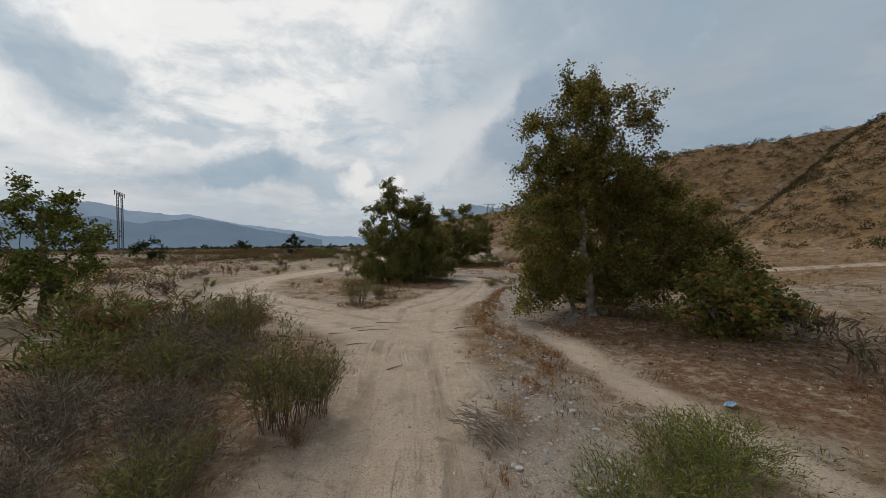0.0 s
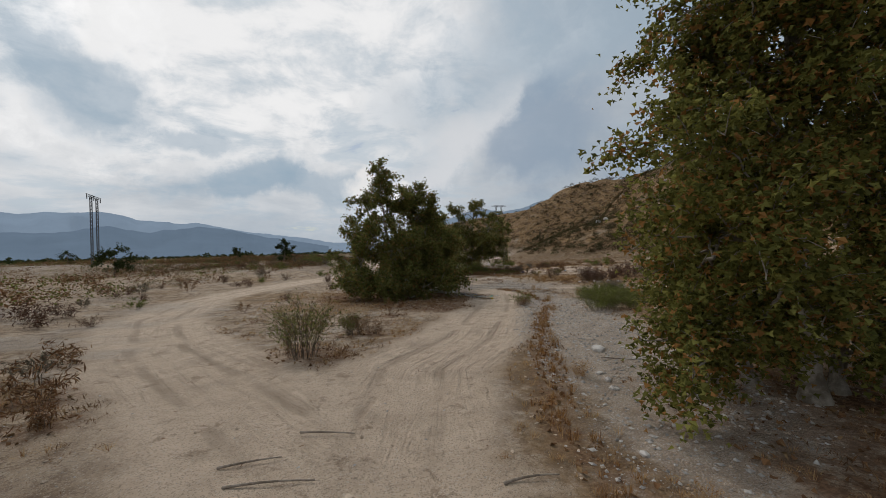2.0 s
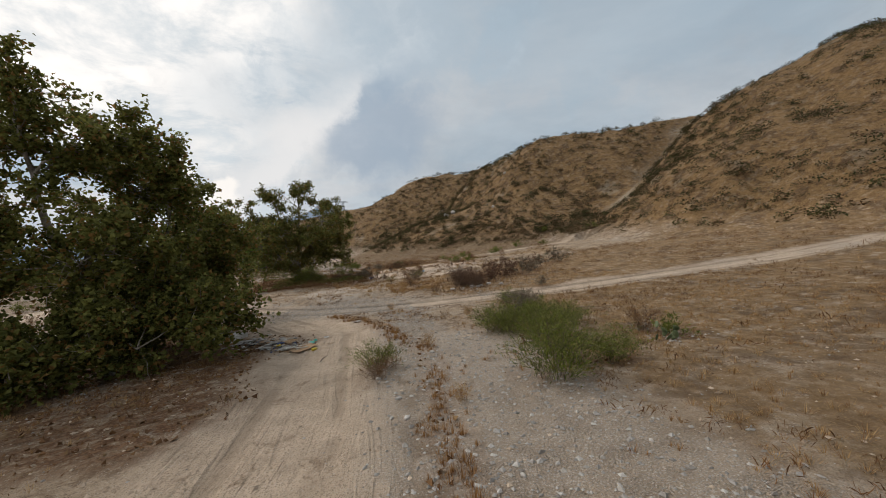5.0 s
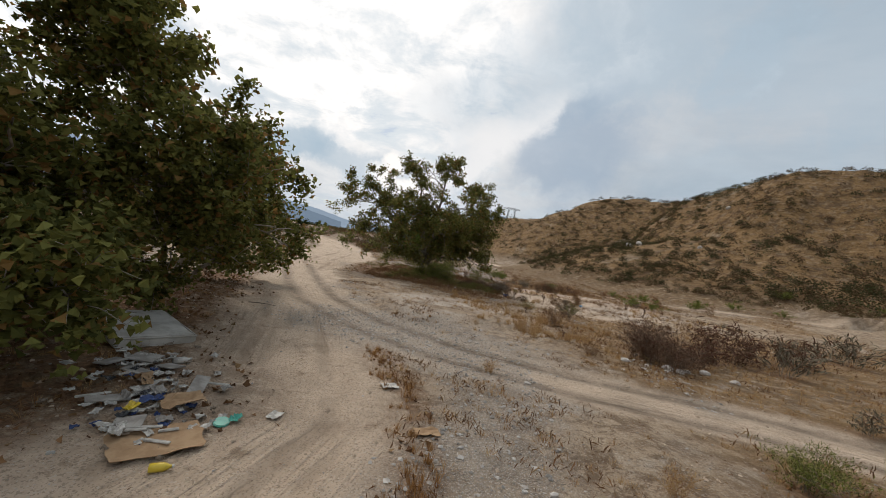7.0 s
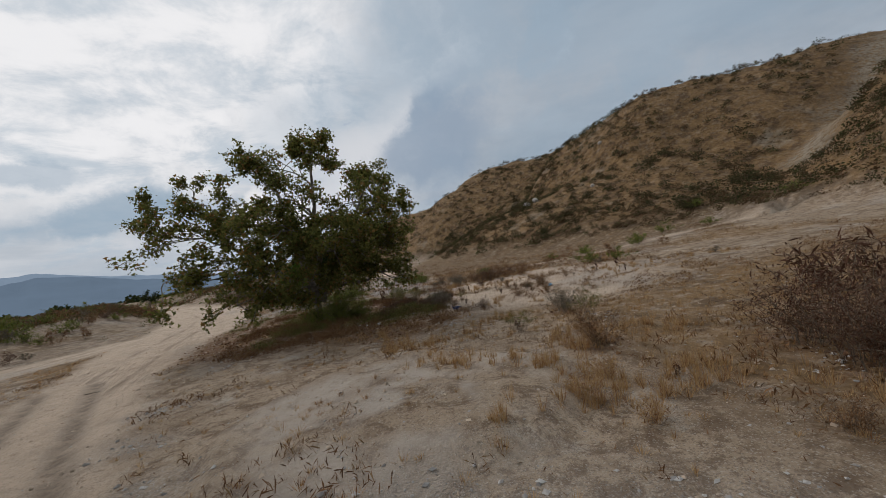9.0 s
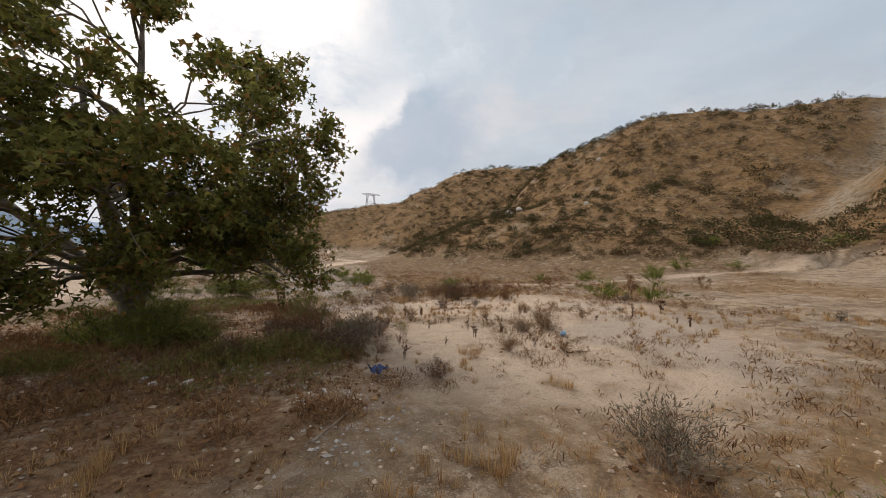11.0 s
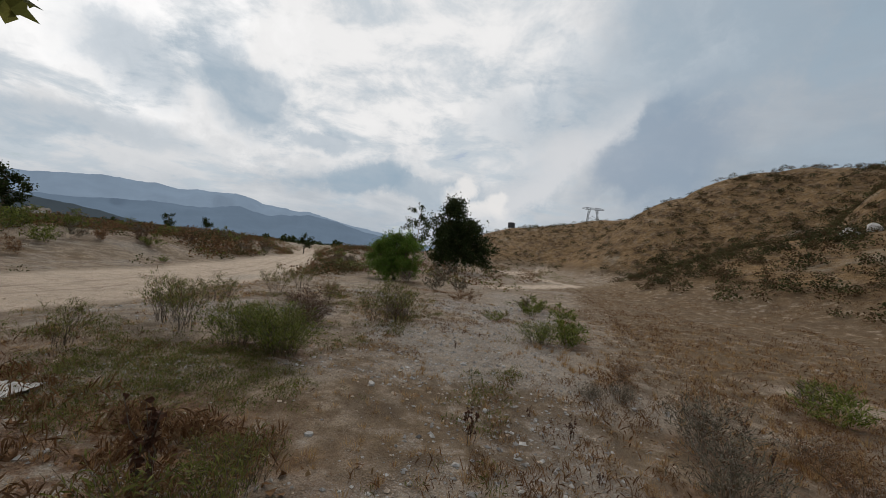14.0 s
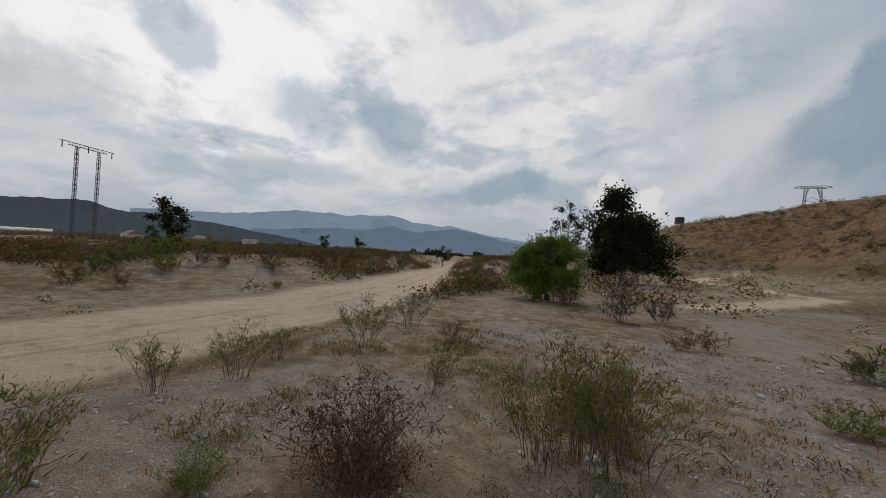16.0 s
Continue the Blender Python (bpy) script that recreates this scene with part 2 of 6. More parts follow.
def leaves(rng, at, size, shape, upright=0.0, flat=0.6):
    """A leaf at every point of at, turned at random."""
    n, k = len(at), len(shape)
    nz = rng.normal(0, 1, (n, 3))
    nz[:, 2] = np.abs(nz[:, 2]) + flat
    nz /= np.linalg.norm(nz, axis=1)[:, None]
    up = rng.normal(0, 1, (n, 3))
    if np.ndim(upright) == 2:       # sprays that follow their twigs
        up = 0.42 * up + upright
    else:
        up[:, 2] += upright
    x = np.cross(up, nz)
    x /= np.linalg.norm(x, axis=1)[:, None] + 1e-9
    y = np.cross(nz, x)
    s = (np.asarray(size) * rng.uniform(0.6, 1.25, n))[:, None, None]
    q = shape[None]
    fold = (np.abs(q[..., 0:1]) * 0.5 - q[..., 1:2] ** 2 * 0.35)
    v = at[:, None] + s * (q[..., 0:1] * x[:, None] + q[..., 1:2] * y[:, None] + fold * nz[:, None])
    return v.reshape(-1, 3), np.arange(n * k).reshape(n, k)


def hashed(ix, iy, seed):
    h = (ix * 374761393 + iy * 668265263 + seed * 144665) & 0xFFFFFFFF
    h = ((h ^ (h >> 13)) * 1274126177) & 0xFFFFFFFF
    return ((h ^ (h >> 16)) & 0xFFFF) / 65535.0


def bumps(x, y, scale, seed=0, octaves=3):
    """Smooth noise between -1 and 1, of that wavelength in metres."""
    x, y = np.asarray(x, float), np.asarray(y, float)
    total, amp = 0.0, 1.0
    for o in range(octaves):
        u, v = x / scale * 2 ** o + 17.3 * o, y / scale * 2 ** o - 9.1 * o
        ix, iy = np.floor(u).astype(np.int64), np.floor(v).astype(np.int64)
        fu, fv = u - ix, v - iy
        fu, fv = fu * fu * (3 - 2 * fu), fv * fv * (3 - 2 * fv)
        a = hashed(ix, iy, seed) * (1 - fu) + hashed(ix + 1, iy, seed) * fu
        b = hashed(ix, iy + 1, seed) * (1 - fu) + hashed(ix + 1, iy + 1, seed) * fu
        total = total + amp * (2 * (a * (1 - fv) + b * fv) - 1)
        amp *= 0.5
    return total / (2 - 0.5 ** (octaves - 1))


def step(v, lo, hi):
    u = np.clip((np.asarray(v, float) - lo) / (hi - lo), 0, 1)
    return u * u * (3 - 2 * u)


# ---- lie of the land ----
MAIN_TRACK = [(-0.2, -40), (-0.3, 0), (-0.6, 5), (-1.2, 11), (-1.2, 18), (0.4, 21.5), (1.9, 28), (2.9, 34), (1.3, 38), (-0.8, 43), (-3.5, 50), (-6, 60), (-7.5, 70), (-10, 79), (-16, 92), (-29, 115), (-62, 165), (-100, 210)]
LEFT_TRACK = [(-1.2, 13), (-5.0, 16.5), (-9.5, 20.5), (-15, 27.5), (-18, 35), (-17.5, 45), (-15, 55), (-11, 66)]
CROSS_TRACK = [(70, 29), (40, 31.5), (27, 33), (17, 35.8), (12, 37.3), (8, 37.9), (5, 38.8), (2.6, 40.2), (0, 43), (-2, 46.5), (-5.2, 53)]
HILL_TRACK = [(5, 96), (9, 103), (13.5, 113), (10, 121), (3, 131), (7, 150), (16, 170)]
SIDE_PATH = [(2.9, 14), (3.7, 11), (3.65, 9), (3.95, 7.6), (4.3, 6.2), (4.8, 3)]
GRAVEL_STRIP = [(1.3, -6), (1.5, 4), (1.9, 9), (2.6, 14), (2.9, 19), (3.6, 24), (4.6, 29), (6.0, 34), (6.4, 37.5), (5.2, 39)]
GULLY = [(112, 84), (88, 79), (72, 75), (58, 72)]
BANK = [(15, 71), (22, 67), (34, 66.5), (48, 63), (58, 56)]
WIDE_GRAVEL = [(4.0, 15.5), (4.6, 20), (5.4, 25), (6.4, 30)]
WEEDS = [(0.8, 4.6), (1.2, 6.9), (2.3, 8.4), (2.7, 10.2), (1.7, 12.4), (1.4, 14.6), (1.8, 16.3), (2.4, 19.7), (3.1, 22.7), (3.8, 25.3), (4.8, 28.5), (5.2, 30.7), (4.9, 33.1), (4.6, 35.4), (3.5, 37.5)]
DRY_BED = [(9.0, 63.5), (9.2, 66), (8.6, 71), (8.8, 78), (7, 90)]


def along(x, y, line):
    """Distance to a line on the plan, and on which side and how far off it a place lies."""
    best = np.full(np.shape(x), 1e9)
    lat, run, gone = np.zeros(np.shape(x)), np.zeros(np.shape(x)), 0.0
    for (ax, ay), (bx, by) in zip(line[:-1], line[1:]):
        dx, dy = bx - ax, by - ay
        q = dx * dx + dy * dy
        t = np.clip(((x - ax) * dx + (y - ay) * dy) / q, 0, 1)
        ex, ey = x - ax - t * dx, y - ay - t * dy
        d = np.hypot(ex, ey)
        near = d < best
        best = np.where(near, d, best)
        lat = np.where(near, (ex * dy - ey * dx) / math.sqrt(q), lat)
        run = np.where(near, gone + t * math.sqrt(q), run)
        gone += math.sqrt(q)
    return best, lat, run


RIDGES = [   # spine of each ridge: x, y, height, width from crest to foot
    [(151.2, -38.7, 36.2, 62.1), (111.7, 9.7, 30.8, 53.6), (87.1, 51.5, 28.8, 48.1), (77, 56, 24, 38)],
    [(150, 58.7, 31.7, 60.7), (103.7, 86.3, 29.9, 46.4), (88.5, 84.3, 26, 34.2), (63.7, 100.5, 24.7, 28.8), (54.9, 115, 20.2, 19.3), (80, 138.4, 21.5, 40.1)],
    [(110.2, 170.4, 29.8, 50.1), (76.9, 155.2, 28.2, 39.8), (62.3, 143.9, 23.8, 34.4), (47.1, 154.4, 23.7, 33.1), (37.7, 151.9, 18.3, 29.6)],
    [(52.2, 87.5, 9, 26), (39.6, 109, 7.5, 24)],
    [(81.1, 190, 24.6, 60.6), (45.9, 187.2, 19.8, 44.4), (29.7, 184.4, 16.9, 34), (3.4, 189.1, 13.5, 38.8)],
    [(60, 270, 24, 70), (10, 250, 18, 50), (-8, 245, 15, 40)],
]


def hill(x, y):
    total = np.zeros(np.shape(x))
    wob = 1 + 0.13 * bumps(x, y, 11, 5) + 0.10 * bumps(x, y, 33, 6)
    for spine in RIDGES:
        one = np.zeros(np.shape(x))
        for (ax, ay, ah, aw), (bx, by, bh, bw) in zip(spine[:-1], spine[1:]):
            dx, dy = bx - ax, by - ay
            t = np.clip(((x - ax) * dx + (y - ay) * dy) / (dx * dx + dy * dy), 0, 1)
            d = np.hypot(x - ax - t * dx, y - ay - t * dy)
            u = np.clip(1 - d / ((aw + t * (bw - aw)) * wob), 0, 1)
            f = u * u * (3 - 2 * u) * 0.6 + u * 0.4
            f = np.where(u < 0.25, f * (u / 0.25) ** 0.3, f)
            one = np.maximum(one, (ah + t * (bh - ah)) * f)
        k = 4.0
        total = np.maximum(total, one) + np.where((total > 0) & (one > 0), np.maximum(0, k - np.abs(total - one)) ** 2 / (4 * k), 0)
    return total


def height(x, y):
    """The ground's height."""
    x, y = np.asarray(x, float), np.asarray(y, float)
    z = 0.25 - 0.35 * step(y, 12, 32)
    z = z + 0.018 * np.clip(y - 88, 0, 160) * step(x, -60, 10) + 0.05 * np.clip(x - 14, 0, 40)
    h = hill(x, y)
    z = z + h
    d1 = np.minimum(np.minimum(along(x, y, MAIN_TRACK)[0], along(x, y, LEFT_TRACK)[0]), along(x, y, CROSS_TRACK)[0])
    off = step(d1, 1.2, 4.0)
    z = z + off * (0.10 * bumps(x, y, 5.5, 1) + 0.05 * bumps(x, y, 1.6, 2, 2)) + 0.015 * bumps(x, y, 0.7, 3, 2)
    z = z - 0.07 * (1 - step(d1, 0.6, 1.7))
    d3, lat3, _ = along(x, y, CROSS_TRACK)
    z = z - 0.075 * np.exp(-((np.abs(lat3) - 0.72) / 0.19) ** 2) * (1 - step(d3, 1.0, 1.4)) * (0.55 + 0.45 * bumps(x, y, 4.0, 22, 1))
    # churned sand in the tracks, hummocks and small washed-out steps beside them
    dm, latm, runm = along(x, y, MAIN_TRACK)
    z = z + 0.038 * (1 - step(dm, 1.5, 2.4)) * bumps(latm * 1.0, runm * 0.12, 0.42, 23, 2) * step(h, 1.0, 0.0)
    z = z + step(d1, 1.0, 2.2) * (0.035 * bumps(x, y, 0.8, 24, 2) + 0.03 * np.abs(bumps(x + 0.5 * y, y, 1.9, 25, 3))) * (1 - step(h, 1, 4))
    bank = step(np.hypot((x - 5.2) / 3.4, (y - 45.2) / 3.2) + 0.25 * bumps(x, y, 1.3, 26), 1.05, 0.8)
    z = z + 0.22 * bank * (0.7 + 0.5 * np.abs(bumps(x, y, 1.1, 27, 3)))
    z = z - 1.8 * np.exp(-(along(x, y, GULLY)[0] / 5.0) ** 2) * step(h, 2, 10)
    # scrub-covered banks beyond the tracks
    far = step(-x, 14, 24) * step(d1, 3, 9)
    z = z + far * (0.55 + 0.75 * bumps(x, y, 13, 4))
    z = z + 1.3 * step(-x, 10, 24) * step(y, 64, 84) * step(d1, 2.5, 8.0) * (1 - 0.6 * step(y, 150, 260))
    z = z + step(h, 0.5, 6) * (0.5 * bumps(x, y, 7, 8) + 0.9 * bumps(x, y, 18, 9))
    return z


def ground_z(x, y):
    return float(height(np.array([x]), np.array([y]))[0])


def graded(lo, hi, fine_step, ratio, reach_lo, reach_hi):
    core = list(np.arange(lo, hi, fine_step))
    s, out = fine_step, core[-1]
    after = []
    while out < reach_hi:
        s *= ratio
        out += s
        after.append(out)
    s, out = fine_step, core[0]
    before = []
    while out > reach_lo:
        s *= ratio
        out -= s
        before.append(out)
    return np.array(before[::-1] + core + after)


# bushes: x, y and height
BUSHES = {
    "broom": [(-2.65, 6.1, 1.9), (-4.4, 19.3, 2.0), (-7.8, 10.4, 2.3), (-5.7, 9.9, 2.0), (-9.8, 10.2, 2.4), (-6.3, 11.9, 2.0), (-3.0, 3.9, 1.3), (-5.4, 7.4, 1.7), (-7.6, 7.6, 1.7), (-3.9, 22.4, 1.1),
        (-8.9, 6.4, 1.9), (-11.5, 8.2, 2.2), (-10.6, 12.0, 2.0), (-2.3, 6.6, 1.4)],
    "green": [(3.6, 58.3, 1.3), (4.4, 57.7, 1.0), (2.9, 58.9, 1.5), (3.3, 57.5, 1.1), (2.3, 58.0, 1.2), (2.8, 4.2, 1.1), (1.9, 3.9, 0.8), (3.6, 4.8, 0.9), (-8.6, 8.8, 1.6), (6.8, 26.6, 1.4), (7.9, 30.4, 0.9), (8.1, 28.9, 1.1), (7.6, 27.4, 1.0), (8.4, 26.7, 0.9), (10.6, 34.6, 0.75), (8.3, 30.5, 1.15), (7.8, 30.9, 1.0), (8.9, 30.2, 1.05), (9.8, 31.3, 0.9), (10.2, 30.2, 0.85), (9.2, 29.4, 1.0), (8.4, 29.4, 0.9), (11.2, 27.3, 0.7), (3.66, 29.3, 0.8),
        (19.8, 60.8, 1.1), (20.8, 59.0, 1.0), (34, 69, 1.2), (41, 72, 1.2), (28, 66, 1.0), (15.5, 70.1, 0.7), (21.6, 69.3, 0.8), (10.3, 74.1, 1.0), (3.5, 67.4, 1.35), (4.1, 66.9, 1.2), (2.8, 67.0, 1.15), (10.2, 73, 1.1), (9.4, 72.6, 1.0), (9.0, 81, 1.0), (15, 69, 0.8), (8.9, 79.3, 1.0), (10.4, 78.8, 0.9), (7.5, 76.5, 0.6), (1.2, 69.1, 0.5), (67, 124, 2.4), (68.5, 124.5, 2.2), (66, 123.5, 1.8), (24, 67.5, 1.0), (29, 67, 1.1), (45, 65, 1.2), (37, 67, 0.9),
        (-18.6, 71.7, 0.9), (-22.1, 74.7, 1.6), (-25.5, 77.6, 1.8), (-24.0, 76.0, 1.5), (-25.2, 80.2, 0.9), (-35.4, 93.1, 1.3), (-14.9, 79.6, 0.6), (-20.2, 72.8, 1.2)],
    "brown": [(-6.7, 9.6, 1.4), (-8.3, 9.7, 1.8), (-11.0, 13.1, 1.5), (-12.5, 13.1, 1.4), (-6.4, 11.4, 1.4), (-8.6, 16.1, 1.2), (14.3, 57.5, 0.75), (15.8, 63.2, 0.85), (-5.2, 41.0, 0.8), (-4.0, 42.4, 0.7), (-2.6, 34.0, 0.6), (-3.6, 22.8, 0.9), (-3.0, 22.2, 0.7), (-10.9, 19.0, 0.9), (-7.2, 15.0, 0.8), (-3.0, 26.6, 0.9), (3.5, 28.6, 0.6), (13.0, 65.3, 0.9), (13.8, 64.2, 0.9), (14.9, 63.7, 0.9), (15.8, 62.9, 1.0), (18.7, 64.2, 1.0), (22.2, 61.9, 1.2), (26.5, 61.5, 0.8), (14.1, 56.8, 0.75), (16.1, 57.7, 0.6), (11.9, 55.2, 0.5),
        (13.3, 66.7, 0.75), (13.4, 64.7, 0.85), (15.2, 65.7, 1.1), (14.3, 64.1, 0.6), (11.3, 69.7, 0.7), (-0.5, 76.4, 0.8), (4.8, 81.3, 0.9), (5.3, 82.0, 0.9), (13.2, 54.7, 0.45), (10.4, 59.7, 0.55), (8.8, 55.6, 0.4), (11.0, 28.2, 0.9), (9.7, 41.2, 0.5), (9.7, 45.7, 1.0),
        (-5.0, 6.4, 0.9), (-7.0, 8.2, 1.0), (-3.4, 5.4, 0.7), (-2.2, 5.5, 0.5), (-9.0, 12.4, 1.0)],
    "red": [(7.6, 55.9, 0.8), (7.0, 57.2, 0.8), (6.2, 58.2, 0.7), (5.6, 55.8, 0.7), (9.0, 57.5, 0.75), (8.2, 55.6, 0.7), (13.6, 64.2, 1.2), (15.4, 65.0, 1.1), (12.2, 61.5, 0.6), (9.6, 53.6, 0.5), (12.6, 43.4, 1.6), (12.0, 41.8, 1.2), (16.5, 45.4, 1.7), (18.7, 44.4, 1.6), (11.8, 42.2, 1.4), (12.8, 41.9, 1.2), (12.3, 41.0, 1.1), (17.0, 44.8, 1.6), (14.5, 43.4, 1.4), (13.6, 42.3, 1.2), (15.8, 43.6, 1.3), (3.9, 74.1, 0.9), (2.2, 70.4, 1.35), (2.6, 70.2, 0.9)],
    "grey": [(10.5, 10.6, 1.6), (8.3, 7.4, 1.4), (11.5, 8.4, 1.5), (-5.9, 5.6, 1.4), (-3.8, 5.3, 1.1), (16.9, 42.7, 1.5), (22.5, 46.3, 1.6), (19.5, 45, 1.4), (9.83, 32.3, 1.15), (10.2, 32.8, 0.95), (8.5, 57.0, 0.9), (14.9, 37.9, 0.7), (11.3, 50, 1.0), (8.2, 56.4, 1.0), (11.6, 65.1, 0.95), (11.9, 66.6, 1.0), (8.6, 81, 0.9), (3.7, 87.3, 1.5), (2.2, 86, 1.9), (-1.4, 90, 1.3), (0.4, 97, 2.2),
        (-4.9, 4.2, 0.9), (-4.4, 5.6, 1.3), (-6.4, 9.0, 1.7), (-4.9, 8.3, 1.4), (-7.2, 5.0, 1.4), (-6.6, 6.3, 1.2), (-8.3, 11.6, 1.5), (-3.3, 4.7, 0.8), (13.5, 9.5, 1.3), (9.2, 12.0, 1.3)],
    "twig": [(7.4, 58.6, 1.1), (6.6, 59.6, 1.0), (7.0, 60.8, 1.2), (6.9, 62.5, 1.1), (8.1, 56.9, 0.8), (10.85, 48.0, 1.2), (1.16, 67.2, 1.7), (6.65, 63.2, 0.7), (6.24, 63.1, 0.65), (0.72, 65, 1.1), (6.9, 61.9, 1.25), (0.07, 67.6, 1.6), (-2.07, 69.8, 1.25), (-1.9, 71.0, 1.3), (-2.5, 72.2, 0.9), (-1.9, 74.3, 1.75), (-2.7, 77.1, 1.6), (1.2, 73.3, 1.2), (4.2, 72.5, 1.9), (4.7, 72.6, 1.8), (4.3, 74.1, 1.4), (3.8, 72.1, 1.6), (-0.2, 68.0, 1.2), (9.7, 57.2, 0.6), (8.8, 48.2, 0.9), (8.0, 77.2, 0.6)],
    "stalk": [(9.45, 58.8, 0.4), (10.3, 59.9, 0.6), (10.9, 60.0, 0.6), (11.7, 57.4, 0.6), (11.8, 57.1, 0.4), (10.6, 57.9, 0.4), (5.9, 62.7, 1.4), (9.4, 43.3, 0.4), (8.9, 48.4, 0.6), (9.2, 54.9, 0.6), (9.5, 58.7, 0.55), (8.5, 65.1, 0.8), (8.65, 63.2, 0.45), (9.5, 63.6, 0.5), (11.6, 56.6, 0.6), (17.7, 57.1, 0.7), (19.2, 57.3, 0.9), (10.5, 55.9, 0.35), (12.6, 58.0, 0.6), (14.6, 59.4, 0.6), (7.1, 70.5, 0.35), (9.9, 66.0, 0.5)],
    "tuft": [(1.1, 6.2, 0.5), (2.0, 9.5, 0.4), (2.3, 12.5, 0.45), (2.6, 17, 0.45), (2.8, 20, 0.45), (5.4, 30.5, 0.5), (8.3, 33.9, 0.5), (7.8, 43.4, 0.6), (8.6, 44.0, 0.6), (8.1, 42.4, 0.5), (10.9, 54.9, 0.4), (6.2, 37.8, 0.4), (13, 59.1, 0.5), (15.2, 60.3, 0.4), (4.6, 26.5, 0.4), (3.2, 22.8, 0.4)],
}

TREES_AT = [(6.0, 14.2, 3.2), (4.7, 13.3, 1.9), (6.9, 8.0, 2.4), (7.2, 11.6, 3.0), (-4.2, 35.5, 4.8), (2.4, 58.6, 6.2), (9.5, 9.0, 4.0), (-7, 8, 4.5), (3.4, 62.0, 2.4), (0.9, 34.3, 1.7), (-4.4, 41.4, 3.0), (-2.4, 31.4, 2.6), (-0.4, 32.6, 1.7), (-0.7, 29.4, 2.0), (5.8, 54.8, 3.4), (6.6, 57.8, 2.4)]     # shaded, leaf-strewn ground: x, y, radius


def cover(x, y):
    """What lies on the ground: shares of sand, gravel, leaf litter and dry grass, and the offset from the nearest track's middle."""
    d, lat, run = along(x, y, MAIN_TRACK)
    d2, lat2, run2 = along(x, y, LEFT_TRACK)
    d3, lat3, run3 = along(x, y, CROSS_TRACK)
    d4 = along(x, y, HILL_TRACK)[0]
    d5 = along(x, y, SIDE_PATH)[0]
    w = 0.5 * bumps(x, y, 2.2, 11)
    lat = np.where(d2 < np.minimum(d, d3), lat2, np.where(d3 < d, lat3, lat))
    run = np.where(d2 < np.minimum(d, d3), run2, np.where(d3 < d, run3, run))
    wide = 1.45 + 1.6 * step(y, 52, 66) * (1 - step(y, 90, 120))
    sand = np.maximum.reduce([1 - step(d + w, wide, wide + 0.9), 1 - step(d2 + w, 1.5, 2.6), 1 - step(d3 + w, 0.9, 1.7), 1 - step(d4 + w, 1.0, 1.8), 1 - step(d5 + w * 0.5, 0.35, 0.75), 0.75 * (1 - step(along(x, y, BANK)[0] + 1.8 * w, 0.2, 1.2))])
    flat = (1 - step(np.hypot((x - 13.5) / 7.0, (y - 58.0) / 7.5) + 0.3 * w, 0.75, 1.15)) * step(bumps(x, y, 1.7, 15), -0.75, -0.2)
    sand = np.maximum(sand, 0.95 * flat)
    sand = np.maximum(sand, 0.8 * (1 - step(along(x, y, WIDE_GRAVEL)[0] + 1.2 * w, 1.0, 2.6)))
    gravel = (1 - step(along(x, y, GRAVEL_STRIP)[0] + 0.8 * w, 0.55, 1.5)) * 0.9
    gravel = np.maximum(gravel, (1 - step(along(x, y, WIDE_GRAVEL)[0] + 1.2 * w, 1.0, 2.6)) * 0.95)
    gravel = np.maximum(gravel, (1 - step(along(x, y, DRY_BED)[0] + 1.2 * w, 0.8, 2.4)) * 0.8)
    gravel = np.maximum(gravel, step(bumps(x, y, 4.0, 12), 0.22, 0.5) * 0.75 * step(d + w, 0.8, 2.0))
    gravel = np.maximum(gravel, 1 - step(np.hypot((x - 4.4) / 5.2, (y - 40.2) / 2.9) + 0.6 * w, 0.35, 1.15))
    gravel = np.maximum(gravel, step(bumps(x, y, 2.6, 29), -0.15, 0.3) * 0.85 * step(y, 60, 63) * (1 - step(y, 80, 86)) * step(x, -2.5, 0.5) * (1 - step(x, 9, 12)))
    litter = np.zeros(np.shape(x))
    for tx, ty, tr in TREES_AT:
        litter = np.maximum(litter, 1 - step(np.hypot(x - tx, y - ty) + w * 1.5, tr * 0.8, tr * 1.25))
    litter = np.maximum(litter, 0.8 * (1 - step(along(x, y, WEEDS)[0] + 0.5 * w, 0.12, 0.5)))
    inner = (x > -16) & (x < 32) & (y > 0) & (y < 92)
    bx, by, bw = x[inner], y[inner], w[inner]
    under = np.zeros(bx.shape)
    for kind, places in BUSHES.items():
        if kind in ("stalk", "tuft", "twig"):
            continue
        for px, py, ph in places:
            k = np.nonzero((np.abs(bx - px) < 2.2 * ph) & (np.abs(by - py) < 2.2 * ph))[0]
            if len(k):
                under[k] = np.maximum(under[k], 0.85 * (1 - step(np.hypot(bx[k] - px, by[k] - py) + bw[k] * 0.7, 0.25 * ph, 0.95 * ph)))
    litter[inner] = np.maximum(litter[inner], under)
    litter = litter * (1 - 0.6 * sand) * (1 - 0.35 * gravel)
    h = hill(x, y)
    grass = np.maximum(step(h, 0.2, 2.0), step(bumps(x, y, 6, 13) + 0.25 * bumps(x, y, 1.1, 14), 0.02, 0.45) * (1 - sand) * 0.8)
    meadow = np.maximum(step(x + 0.8 * w, 8.5, 11.5) * step(y, 20, 26), step(x + 0.8 * w, 13, 18) * step(y, 34, 37)) * (1 - step(y, 49, 54))
    meadow = np.maximum(meadow, step(x + 0.8 * w, 10.5, 14) * step(y + w, 66, 72) * (1 - step(y, 108, 125)))
    grass = np.maximum(grass, meadow * (1 - sand) * 0.9)
    trio = np.sort(np.stack([d, d2, d3]), axis=0)
    groove = np.exp(-((np.abs(lat3) - 0.72) / 0.24) ** 2) * (1 - step(d3, 1.0, 1.4)) * step(x, 30, 18)
